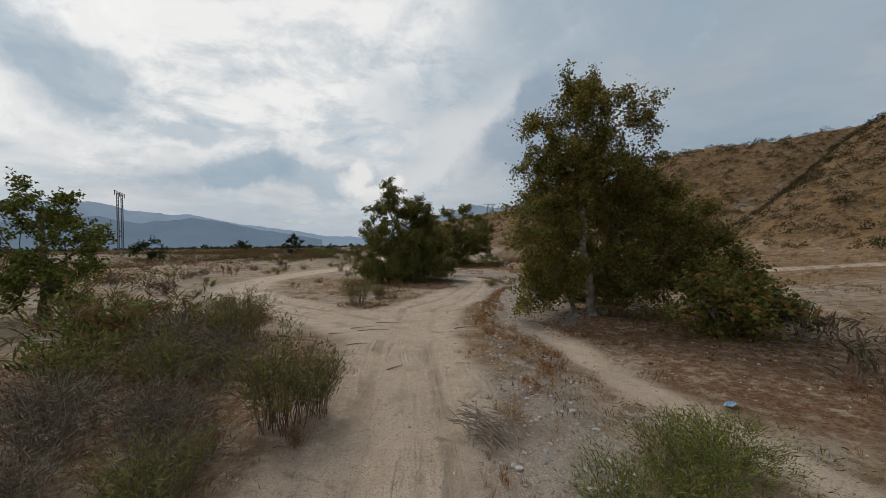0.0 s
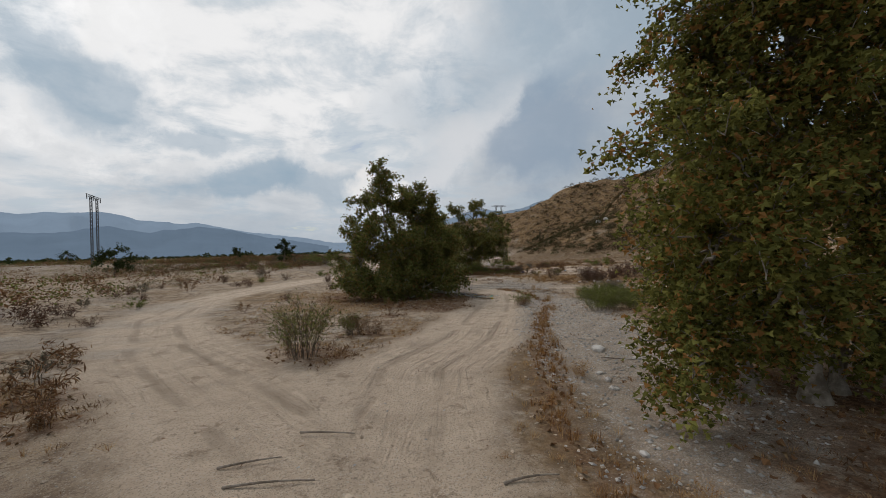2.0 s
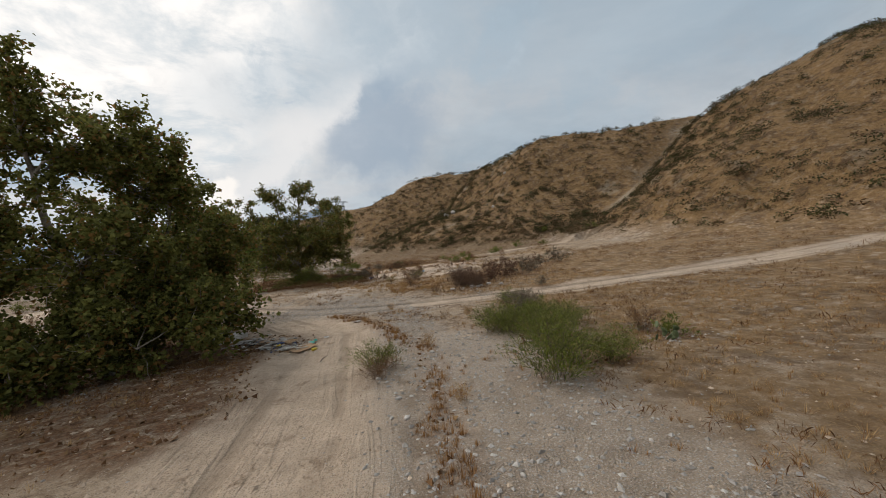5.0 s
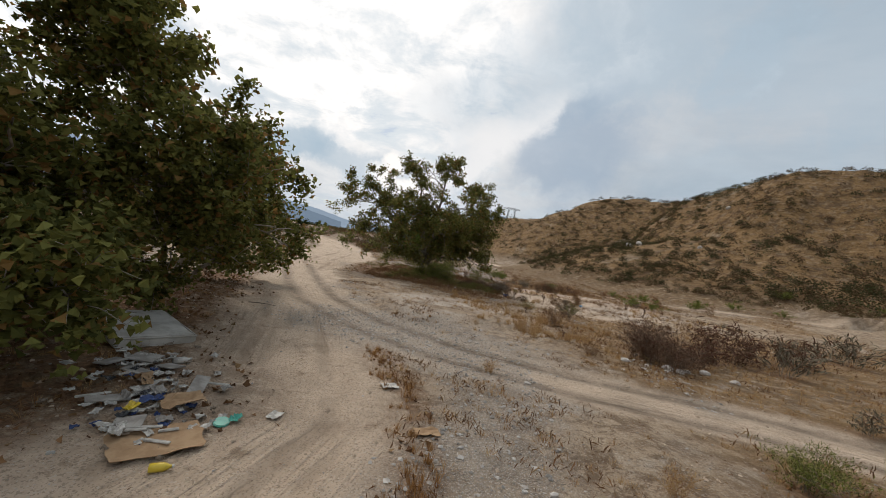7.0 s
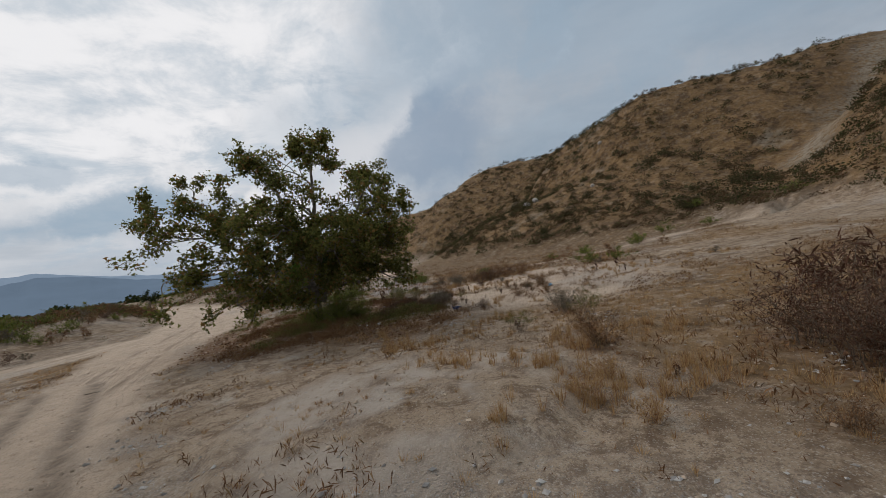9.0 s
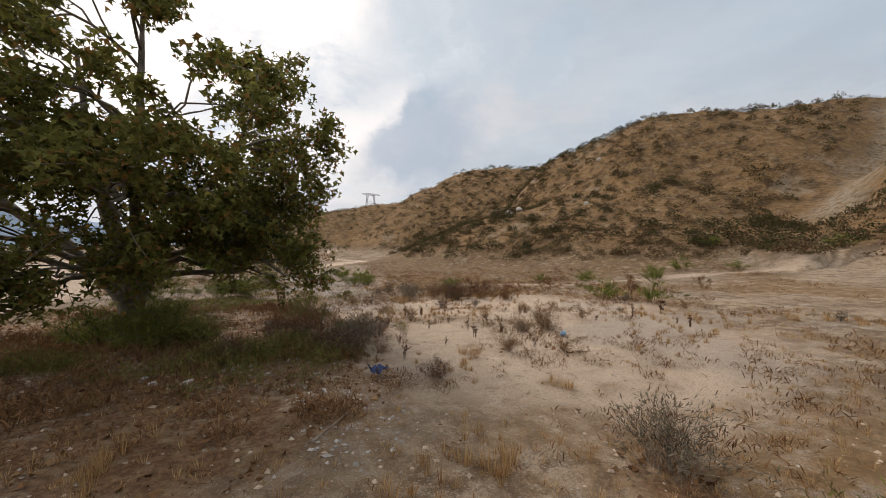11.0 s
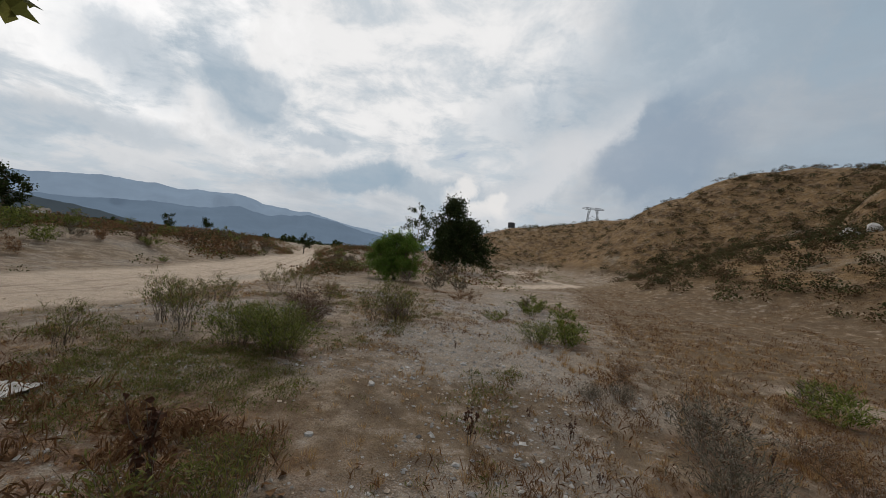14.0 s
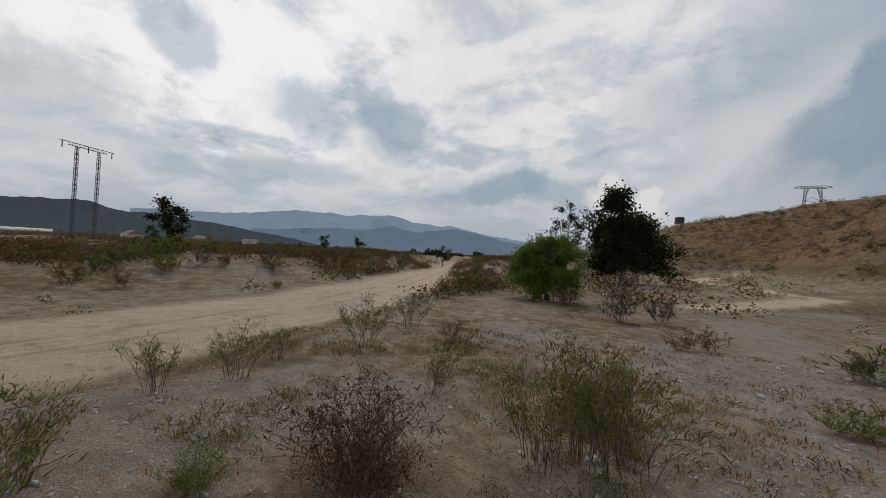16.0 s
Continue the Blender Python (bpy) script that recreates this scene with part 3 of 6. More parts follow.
    chalk = (1 - step(np.hypot((x - 5.2) / 3.2, (y - 45.0) / 3.0) + 0.5 * w, 0.7, 1.1)) * step(bumps(x, y, 0.9, 28), -0.35, 0.15)
    rut = sand * step(trio[1] - trio[0], 0.15, 0.9) * (1 - step(trio[0], 1.6, 2.6))
    return sand, gravel, litter, grass, lat, h, run, rut, 1 - step(along(x, y, GULLY)[0] + 4 * w, 0.5, 3.2), groove, chalk


# ---- materials of the land ----
ground_mat, g = material("dry_wash_ground")
p = g.world_place()
n1, n2, n3, n4 = g.noise(p, 0.35, 5), g.noise(p, 2.2, 6, 0.6), g.noise(p, 14, 5, 0.65), g.noise(p, 70, 3, 0.6)
a_sand, a_gravel, a_litter, a_grass, a_lat, a_hill, a_run, a_rut, a_gully, a_groove, a_chalk = (g.attr(k) for k in ("sand", "gravel", "litter", "grass", "lat", "hillside", "run", "rut", "gully", "groove", "chalk"))
soil = g.mix(g.span(n1, 0.35, 0.65), (0.34, 0.252, 0.172), (0.46, 0.352, 0.25))
soil = g.mix(g.span(n2, 0.48, 0.66, 0.0, 0.65), soil, (0.20, 0.135, 0.085))
soil = g.mix(g.span(n3, 0.53, 0.66, 0.0, 0.65), soil, (0.15, 0.10, 0.065))
soil = g.mix(g.span(g.noise(p, 34, 4, 0.7), 0.60, 0.70, 0.0, 0.6), soil, (0.52, 0.45, 0.36))
pale = g.span(g.noise(g.vmath("ADD", p, (31.0, 7.0, 0.0)), 0.55, 9, 0.72, 0.3), 0.52, 0.62, 0.0, 0.55)
soil = g.mix(pale, soil, g.mix(g.span(n4, 0.42, 0.6), (0.40, 0.345, 0.285), (0.60, 0.545, 0.475)))
mottle = g.span(g.noise(p, 1.7, 10, 0.8, 0.4), 0.49, 0.57, 0.0, 0.72)
soil = g.mix(mottle, soil, g.mix(n3, (0.085, 0.055, 0.034), (0.20, 0.126, 0.076)))
sandy = g.mix(g.span(n2, 0.3, 0.7), (0.53, 0.41, 0.305), (0.64, 0.505, 0.385))
sandy = g.mix(g.span(n3, 0.55, 0.68, 0.0, 0.5), sandy, (0.33, 0.25, 0.18))
sandy = g.mix(g.span(g.noise(p, 0.9, 5, 0.6), 0.5, 0.68, 0.0, 0.4), sandy, (0.37, 0.285, 0.21))
sandy = g.mix(g.span(g.noise(g.vmath("ADD", p, (3.0, 57.0, 0.0)), 1.6, 10, 0.78, 0.5), 0.56, 0.63, 0.0, 0.55), sandy, (0.20, 0.13, 0.08))
col = g.mix(a_sand, soil, sandy)
speck = g.put("ShaderNodeSeparateColor", Color=g.voronoi(p, 60, out="Color")).outputs[1]
col = g.mix(g.span(speck, 0.78, 0.88, 0.0, 0.45), col, (0.15, 0.115, 0.085))
col = g.mix(g.span(speck, 0.12, 0.05, 0.0, 0.4), col, (0.60, 0.55, 0.48))
dirt = g.math("MULTIPLY", g.span(g.put("ShaderNodeSeparateXYZ", Vector=p).outputs[1], 61.0, 67.0), g.math("MULTIPLY", g.math("SUBTRACT", 1.0, a_sand), g.span(n2, 0.3, 0.6, 0.12, 0.48)))
col = g.mix(dirt, col, g.mix(n3, (0.135, 0.105, 0.078), (0.24, 0.19, 0.14)))
pebble = g.voronoi(p, 38, out="Color")
pebble_v = g.put("ShaderNodeSeparateColor", Color=pebble).outputs[0]
pebble_d = g.voronoi(p, 38)
stones = g.mix(pebble_v, (0.23, 0.21, 0.19), (0.62, 0.58, 0.535))
stones = g.mix(g.span(pebble_d, 0.35, 0.6), stones, (0.35, 0.285, 0.225))
patch = g.math("MULTIPLY", g.math("MULTIPLY", a_gravel, 0.66), g.span(g.noise(p, 1.3, 6, 0.65), 0.27, 0.45))
col = g.mix(patch, col, stones)
dry = g.mix(g.span(n2, 0.35, 0.68), (0.265, 0.162, 0.076), (0.170, 0.103, 0.050))
dry = g.mix(g.span(n3, 0.50, 0.7), dry, (0.37, 0.245, 0.118))
scrub = g.span(g.noise(p, 0.5, 9, 0.76), 0.49, 0.58, 0.0, 0.75)
dry = g.mix(scrub, dry, (0.115, 0.074, 0.044))
dry = g.mix(g.span(g.noise(p, 1.3, 8, 0.8), 0.52, 0.60, 0.0, 0.5), dry, (0.36, 0.28, 0.195))
far_meadow = g.math("MULTIPLY", g.math("MULTIPLY", g.span(g.put("ShaderNodeSeparateXYZ", Vector=p).outputs[1], 58.0, 68.0), g.span(a_hill, 0.6, 0.1)), g.span(n2, 0.3, 0.6, 0.35, 0.8))
dry = g.mix(far_meadow, dry, (0.125, 0.082, 0.046))
col = g.mix(g.math("MULTIPLY", a_grass, g.span(g.math("ADD", g.math("ADD", n2, g.math("MULTIPLY", a_hill, 0.4)), g.math("MULTIPLY", a_grass, 0.14)), 0.42, 0.62)), col, dry)
bare = g.math("MULTIPLY", a_hill, g.span(g.noise(p, 0.16, 6, 0.65), 0.58, 0.72))
bare = g.math("MAXIMUM", g.math("MULTIPLY", bare, 0.7), g.math("MULTIPLY", a_gully, g.span(n2, 0.35, 0.6)))
col = g.mix(bare, col, (0.37, 0.31, 0.235))
duff = g.mix(g.span(n3, 0.4, 0.65), (0.135, 0.072, 0.039), (0.275, 0.155, 0.086))
col = g.mix(g.math("MULTIPLY", a_litter, g.span(g.noise(p, 3.4, 8, 0.75), 0.38, 0.54)), col, duff)
col = g.mix(g.math("MULTIPLY", a_chalk, g.span(n2, 0.3, 0.6, 0.45, 0.9)), col, g.mix(n3, (0.40, 0.335, 0.275), (0.60, 0.52, 0.44)))
col = g.mix(g.math("MULTIPLY", a_groove, g.span(n2, 0.3, 0.6, 0.25, 0.85)), col, (0.165, 0.13, 0.10))
streak = g.put("ShaderNodeCombineXYZ", X=g.math("MULTIPLY", a_lat, 3.6), Y=g.math("MULTIPLY", a_run, 0.30), Z=0.0).outputs[0]
rut = g.math("SUBTRACT", g.noise(streak, 1.0, 3, 0.5, 1.3), 0.5)
rut = g.math("MULTIPLY", g.math("MULTIPLY", rut, a_rut), g.span(n1, 0.35, 0.65, 0.6, 3.4))
# rut bottoms get a darker tint: their soft shade put into the colour
col = g.mix(g.math("MULTIPLY", g.span(rut, -0.05, -0.35), 0.3), col, (0.33, 0.25, 0.18))
wheel = g.math("MULTIPLY", g.span(g.math("ABSOLUTE", g.math("SUBTRACT", g.math("ABSOLUTE", g.math("ADD", a_lat, g.math("MULTIPLY", g.math("SUBTRACT", n1, 0.5), 0.5))), 0.72)), 0.22, 0.04), g.math("MULTIPLY", a_rut, g.span(n1, 0.38, 0.55)))
col = g.mix(g.math("MULTIPLY", wheel, 0.45), col, (0.24, 0.18, 0.128))
relief = g.math("ADD", g.math("MULTIPLY", n3, 0.5), g.math("MULTIPLY", n4, 0.22))
relief = g.math("SUBTRACT", g.math("ADD", relief, g.math("MULTIPLY", rut, 0.5)), g.math("MULTIPLY", wheel, 0.35))
relief = g.math("ADD", relief, g.math("MULTIPLY", g.math("SUBTRACT", 0.6, pebble_d), g.math("MULTIPLY", g.math("MULTIPLY", patch, g.span(n2, 0.35, 0.65)), 0.55)))
fold = g.math("MULTIPLY", a_hill, g.noise(p, 0.22, 6, 0.68, 0.5))
fine_relief = g.put("ShaderNodeBump", Height=relief, Strength=1.0, Distance=0.16, Normal=g.bump(fold, 0.8, 4.0)).outputs[0]
surface(g, col, 0.95, fine_relief, 0.15)

# ---- ground, one sheet to the horizon ----
gx = graded(-6, 13, 0.21, 1.06, -3200, 3200)
gy = graded(2, 74, 0.21, 1.06, -900, 3600)
X, Y = np.meshgrid(gx, gy)
xs, ys = X.ravel(), Y.ravel()
zs = height(xs, ys)
sand, gravel, litter, grass, lat, hs, run, rut, gully, groove, chalk = cover(xs, ys)
nx = len(gx)
ii = (np.arange(len(gy) - 1)[:, None] * nx + np.arange(nx - 1)[None]).ravel()
ground = build("ground", np.stack([xs, ys, zs], 1), np.stack([ii, ii + 1, ii + nx + 1, ii + nx], 1), ground_mat, smooth=True,
               attrs={"sand": sand, "gravel": gravel, "litter": litter, "grass": grass, "lat": np.clip(lat, -4, 4), "run": run, "rut": rut, "gully": gully, "groove": groove, "chalk": chalk, "hillside": step(hs, 1, 5)})
tagged(ground, "pale sandy wash with tracks, gravel and dry grassy hills", "ground", kind="structure")

# ---- far mountains ----
def mountain(name, points, dist, colour, seed, label):
    """A hazy range: points are azimuth and elevation of its crest, seen from the wash."""
    az_, el_ = np.array(points, float).T
    a = np.linspace(az_[0], az_[-1], int((az_[-1] - az_[0]) * 5))
    crest = np.interp(a, az_, el_)
    crest = crest + 0.14 * bumps(a, a * 0, 2.0, seed) + 0.07 * bumps(a, a * 0, 0.6, seed + 1)
    v, rows = [], 7
    for r in range(rows):
        t = r / (rows - 1)
        d = dist * (0.72 + 0.28 * t) * (1 + 0.05 * bumps(a, a * 0 + r * 3, 2.5, seed + 2))
        z = dist * np.tan(np.radians(crest)) * t ** 1.3 * (1 + (0.10 * bumps(a, a * 0 + r, 1.4, seed + 3) if 0 < r < rows - 1 else 0))
        v.append(np.stack([d * np.sin(np.radians(a)), 40 + d * np.cos(np.radians(a)), z - 4], 1))
    n = len(a)
    i = (np.arange(rows - 1)[:, None] * n + np.arange(n - 1)[None]).ravel()
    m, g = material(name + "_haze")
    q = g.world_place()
    # distance haze is put into the bluish colour, three quarters of it emission
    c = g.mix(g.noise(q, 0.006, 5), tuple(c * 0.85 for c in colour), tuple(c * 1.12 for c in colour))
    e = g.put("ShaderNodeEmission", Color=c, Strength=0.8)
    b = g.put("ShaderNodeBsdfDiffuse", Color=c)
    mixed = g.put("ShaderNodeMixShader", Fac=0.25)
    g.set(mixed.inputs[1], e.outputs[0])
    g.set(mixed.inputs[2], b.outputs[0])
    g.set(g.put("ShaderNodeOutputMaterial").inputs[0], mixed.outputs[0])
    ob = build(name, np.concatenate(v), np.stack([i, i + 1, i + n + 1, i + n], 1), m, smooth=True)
    return tagged(ob, label, "mountain", kind="structure")


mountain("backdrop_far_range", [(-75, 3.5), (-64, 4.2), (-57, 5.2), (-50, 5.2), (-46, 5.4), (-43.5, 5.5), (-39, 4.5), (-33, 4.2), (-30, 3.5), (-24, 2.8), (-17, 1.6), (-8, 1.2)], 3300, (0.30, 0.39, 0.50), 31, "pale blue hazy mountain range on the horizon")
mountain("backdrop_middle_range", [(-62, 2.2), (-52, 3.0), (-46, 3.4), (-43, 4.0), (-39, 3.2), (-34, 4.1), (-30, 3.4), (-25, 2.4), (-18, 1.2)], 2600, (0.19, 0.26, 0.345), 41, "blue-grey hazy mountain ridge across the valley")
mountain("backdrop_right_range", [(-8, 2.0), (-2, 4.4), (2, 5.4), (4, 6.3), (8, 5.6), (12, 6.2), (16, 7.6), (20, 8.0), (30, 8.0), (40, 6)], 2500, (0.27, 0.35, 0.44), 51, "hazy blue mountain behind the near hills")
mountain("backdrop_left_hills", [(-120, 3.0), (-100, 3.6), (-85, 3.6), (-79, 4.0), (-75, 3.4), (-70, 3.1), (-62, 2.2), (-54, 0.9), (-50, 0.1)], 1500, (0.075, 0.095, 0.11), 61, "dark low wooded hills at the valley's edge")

# ---- materials of the plants ----
def leaf_material(name, dark, light, odd, odd_share, through=0.25):
    m, g = material(name)
    r = g.island()
    c = g.mix(r, dark, light)
    r2 = g.math("FRACT", g.math("MULTIPLY", r, 37.7))
    c = g.mix(g.math("LESS_THAN", r2, odd_share), c, odd)
    c = g.mix(g.span(g.noise(g.place(), 0.9, 3), 0.35, 0.65, 0.0, 0.2), c, g.mix(0.5, dark, (0.05, 0.04, 0.02)))
    surface(g, c, 0.75, None, 0.12, through=through)
    return m


def bark_material(name, dark, light, scale):
    m, g = material(name)
    q = g.place()
    c = g.mix(g.span(g.noise(q, scale, 6, 0.65), 0.35, 0.65), dark, light)
    surface(g, c, 0.9, g.bump(g.noise(q, scale * 6, 5, 0.6), 0.7, 0.03), 0.2)
    return m


syc_leaf = leaf_material("sycamore_leaf", (0.080, 0.088, 0.021), (0.285, 0.270, 0.070), (0.36, 0.185, 0.058), 0.16, 0.45)
syc_leaf_green = leaf_material("sycamore_leaf_fresh", (0.074, 0.084, 0.022), (0.240, 0.236, 0.066), (0.28, 0.165, 0.056), 0.13, 0.42)
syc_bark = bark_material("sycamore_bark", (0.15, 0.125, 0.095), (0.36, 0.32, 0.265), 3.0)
# darker copy of the sycamore bark, with the crown's shade put into its colour
shaded_bark = bark_material("shaded_sycamore_bark", (0.10, 0.085, 0.07), (0.26, 0.235, 0.20), 2.5)
dark_leaf = leaf_material("dark_oak_leaf", (0.020, 0.032, 0.010), (0.05, 0.068, 0.020), (0.07, 0.06, 0.02), 0.05)
bright_leaf = leaf_material("bright_willow_leaf", (0.085, 0.150, 0.022), (0.150, 0.235, 0.040), (0.15, 0.15, 0.03), 0.1, 0.35)
olive_leaf = leaf_material("broom_leaf", (0.060, 0.068, 0.018), (0.215, 0.215, 0.055), (0.20, 0.12, 0.055), 0.22, 0.3)
green_leaf = leaf_material("bush_leaf", (0.052, 0.070, 0.015), (0.220, 0.245, 0.046), (0.21, 0.18, 0.06), 0.15, 0.14)
brown_leaf = leaf_material("dry_bush_leaf", (0.105, 0.052, 0.025), (0.255, 0.135, 0.062), (0.27, 0.17, 0.085), 0.2, 0.1)
red_leaf = leaf_material("rust_bush_leaf", (0.060, 0.028, 0.018), (0.130, 0.062, 0.038), (0.16, 0.10, 0.06), 0.2, 0.12)
grey_leaf = leaf_material("grey_bush_leaf", (0.105, 0.090, 0.062), (0.190, 0.165, 0.115), (0.13, 0.075, 0.045), 0.25, 0.1)
straw = leaf_material("dry_grass", (0.34, 0.20, 0.085), (0.56, 0.38, 0.19), (0.26, 0.12, 0.05), 0.2, 0.3)
hill_green = leaf_material("hill_sage_leaf", (0.055, 0.058, 0.022), (0.125, 0.120, 0.048), (0.11, 0.075, 0.04), 0.25, 0.15)
slope_leaf = leaf_material("dark_slope_leaf", (0.034, 0.038, 0.015), (0.085, 0.082, 0.032), (0.10, 0.06, 0.032), 0.25, 0.12)
dark_brush = leaf_material("hill_brush_leaf", (0.080, 0.048, 0.025), (0.155, 0.096, 0.049), (0.12, 0.105, 0.045), 0.3, 0.15)
rust_straw = leaf_material("rust_grass", (0.26, 0.125, 0.045), (0.47, 0.27, 0.105), (0.17, 0.075, 0.03), 0.25, 0.3)
twig_bark = bark_material("shrub_twig", (0.085, 0.062, 0.045), (0.20, 0.16, 0.12), 8.0)
pale_twig = bark_material("dead_twig", (0.16, 0.125, 0.095), (0.33, 0.28, 0.23), 8.0)


# ---- trees ----
def tree(at, trunks, lobes, leaf_mat, bark_mat, leaf, per_cluster, seed, label, name="tree", sigma=0.27, shape=TRILOBE, category="tree", tufts=1.0, lump=0.45):
    """trunks: lists of (x, y, z, radius) from the foot up; lobes: (x, y, z, rx, ry, rz, clusters), all from the foot."""
    rng = np.random.default_rng(seed)
    top = thing(name, (at[0], at[1], ground_z(*at) - 0.05), label, category)
    spine = []
    for pts in trunks:
        pts = np.array(pts, float)
        t = np.linspace(0, len(pts) - 1, len(pts) * 4)
        fine = np.stack([np.interp(t, np.arange(len(pts)), pts[:, k]) for k in range(4)], 1)
        fine[1:, :3] += rng.normal(0, 0.03, (len(fine) - 1, 3))
        fine[0, 3] *= 1.5
        s = Soup()
        s.add(*tube(fine[:, :3], fine[:, 3] * (1 + 0.08 * rng.normal(0, 1, len(fine))), 9))
        s.out("trunk", bark_mat, top, True)
        spine.append(fine)
    spine = np.concatenate(spine)
    twigs, crown = Soup(), Soup()
    for lx, ly, lz, rx, ry, rz, n in lobes:
        c, r = np.array((lx, ly, lz)), np.array((rx, ry, rz))
        below = spine[spine[:, 2] < lz + 0.2] if (spine[:, 2] < lz + 0.2).any() else spine
        near = below[np.argmin(np.linalg.norm(below[:, :3] - (c - (0, 0, 0.4 * rz)), axis=1))]
        main = curve(near[:3], c, (0, 0, 0.12 * np.linalg.norm(c - near[:3])), 7, rng)
        r0 = min(near[3] * 0.6, 0.035 + 0.02 * np.linalg.norm(c - near[:3]))
        limb = Soup()
        limb.add(*tube(main, np.linspace(r0, 0.02, 7), 6))
        limb.out("limb", bark_mat, top, True)
        # side branches fork from the limb, leafy sprays from the branches, with gaps between
        count = max(4, int(n * tufts))
        forks = max(4, count // 7)
        d = rng.normal(0, 1, (forks, 3))
        d /= np.linalg.norm(d, axis=1)[:, None]
        heads = c + d * r * rng.uniform(0.35, 1.08, (forks, 1))
        heads[:, 2] = np.maximum(heads[:, 2], 0.25)
        start, way, hang = [], [], []
        for k, h in enumerate(heads):
            j = main[rng.integers(2, 7)]
            branch = curve(j, h, (0, 0, 0.08 * np.linalg.norm(h - j)), 6, rng)
            twigs.add(*tube(branch, np.linspace(0.026, 0.009, 6), 4))
            many = count // forks + (1 if k < count % forks else 0)
            t = rng.uniform(0.35, 1.0, many) ** 0.7 * 5
            at_ = np.stack([np.interp(t, np.arange(6), branch[:, i]) for i in range(3)], 1)
            out = (h - c) / (np.linalg.norm(h - c) + 1e-6)
            go = 0.75 * out + np.array((0, 0, 0.25)) + rng.normal(0, 0.75, (many, 3))
            go /= np.linalg.norm(go, axis=1)[:, None]
            start.append(at_)
            way.append(go * rng.uniform(1.2, 3.0, (many, 1)) * sigma)
        start, way = np.concatenate(start), np.concatenate(way)
        for k in range(0, len(start), 2):
            twigs.add(*tube(curve(start[k], start[k] + way[k] * 0.9, (0, 0, 0.06), 3), np.linspace(0.010, 0.004, 3), 3))
        u = rng.uniform(0.05, 1, (len(start), per_cluster, 1))
        spread = np.clip(rng.normal(0, 1, (len(start), per_cluster, 3)), -1.8, 1.8) * sigma * lump
        pos = start[:, None] + way[:, None] * u + spread
        pos[..., 2] -= 0.25 * sigma * u[..., 0] ** 2
        pos[..., 2] = np.maximum(pos[..., 2], 0.08)
        crown.add(*leaves(rng, pos.reshape(-1, 3), leaf, shape, -0.9, 0.35))
    tagged(twigs.out("twig_work", bark_mat, top, True), kind="stuff")
    crown.out("crown", leaf_mat, top)
    return top


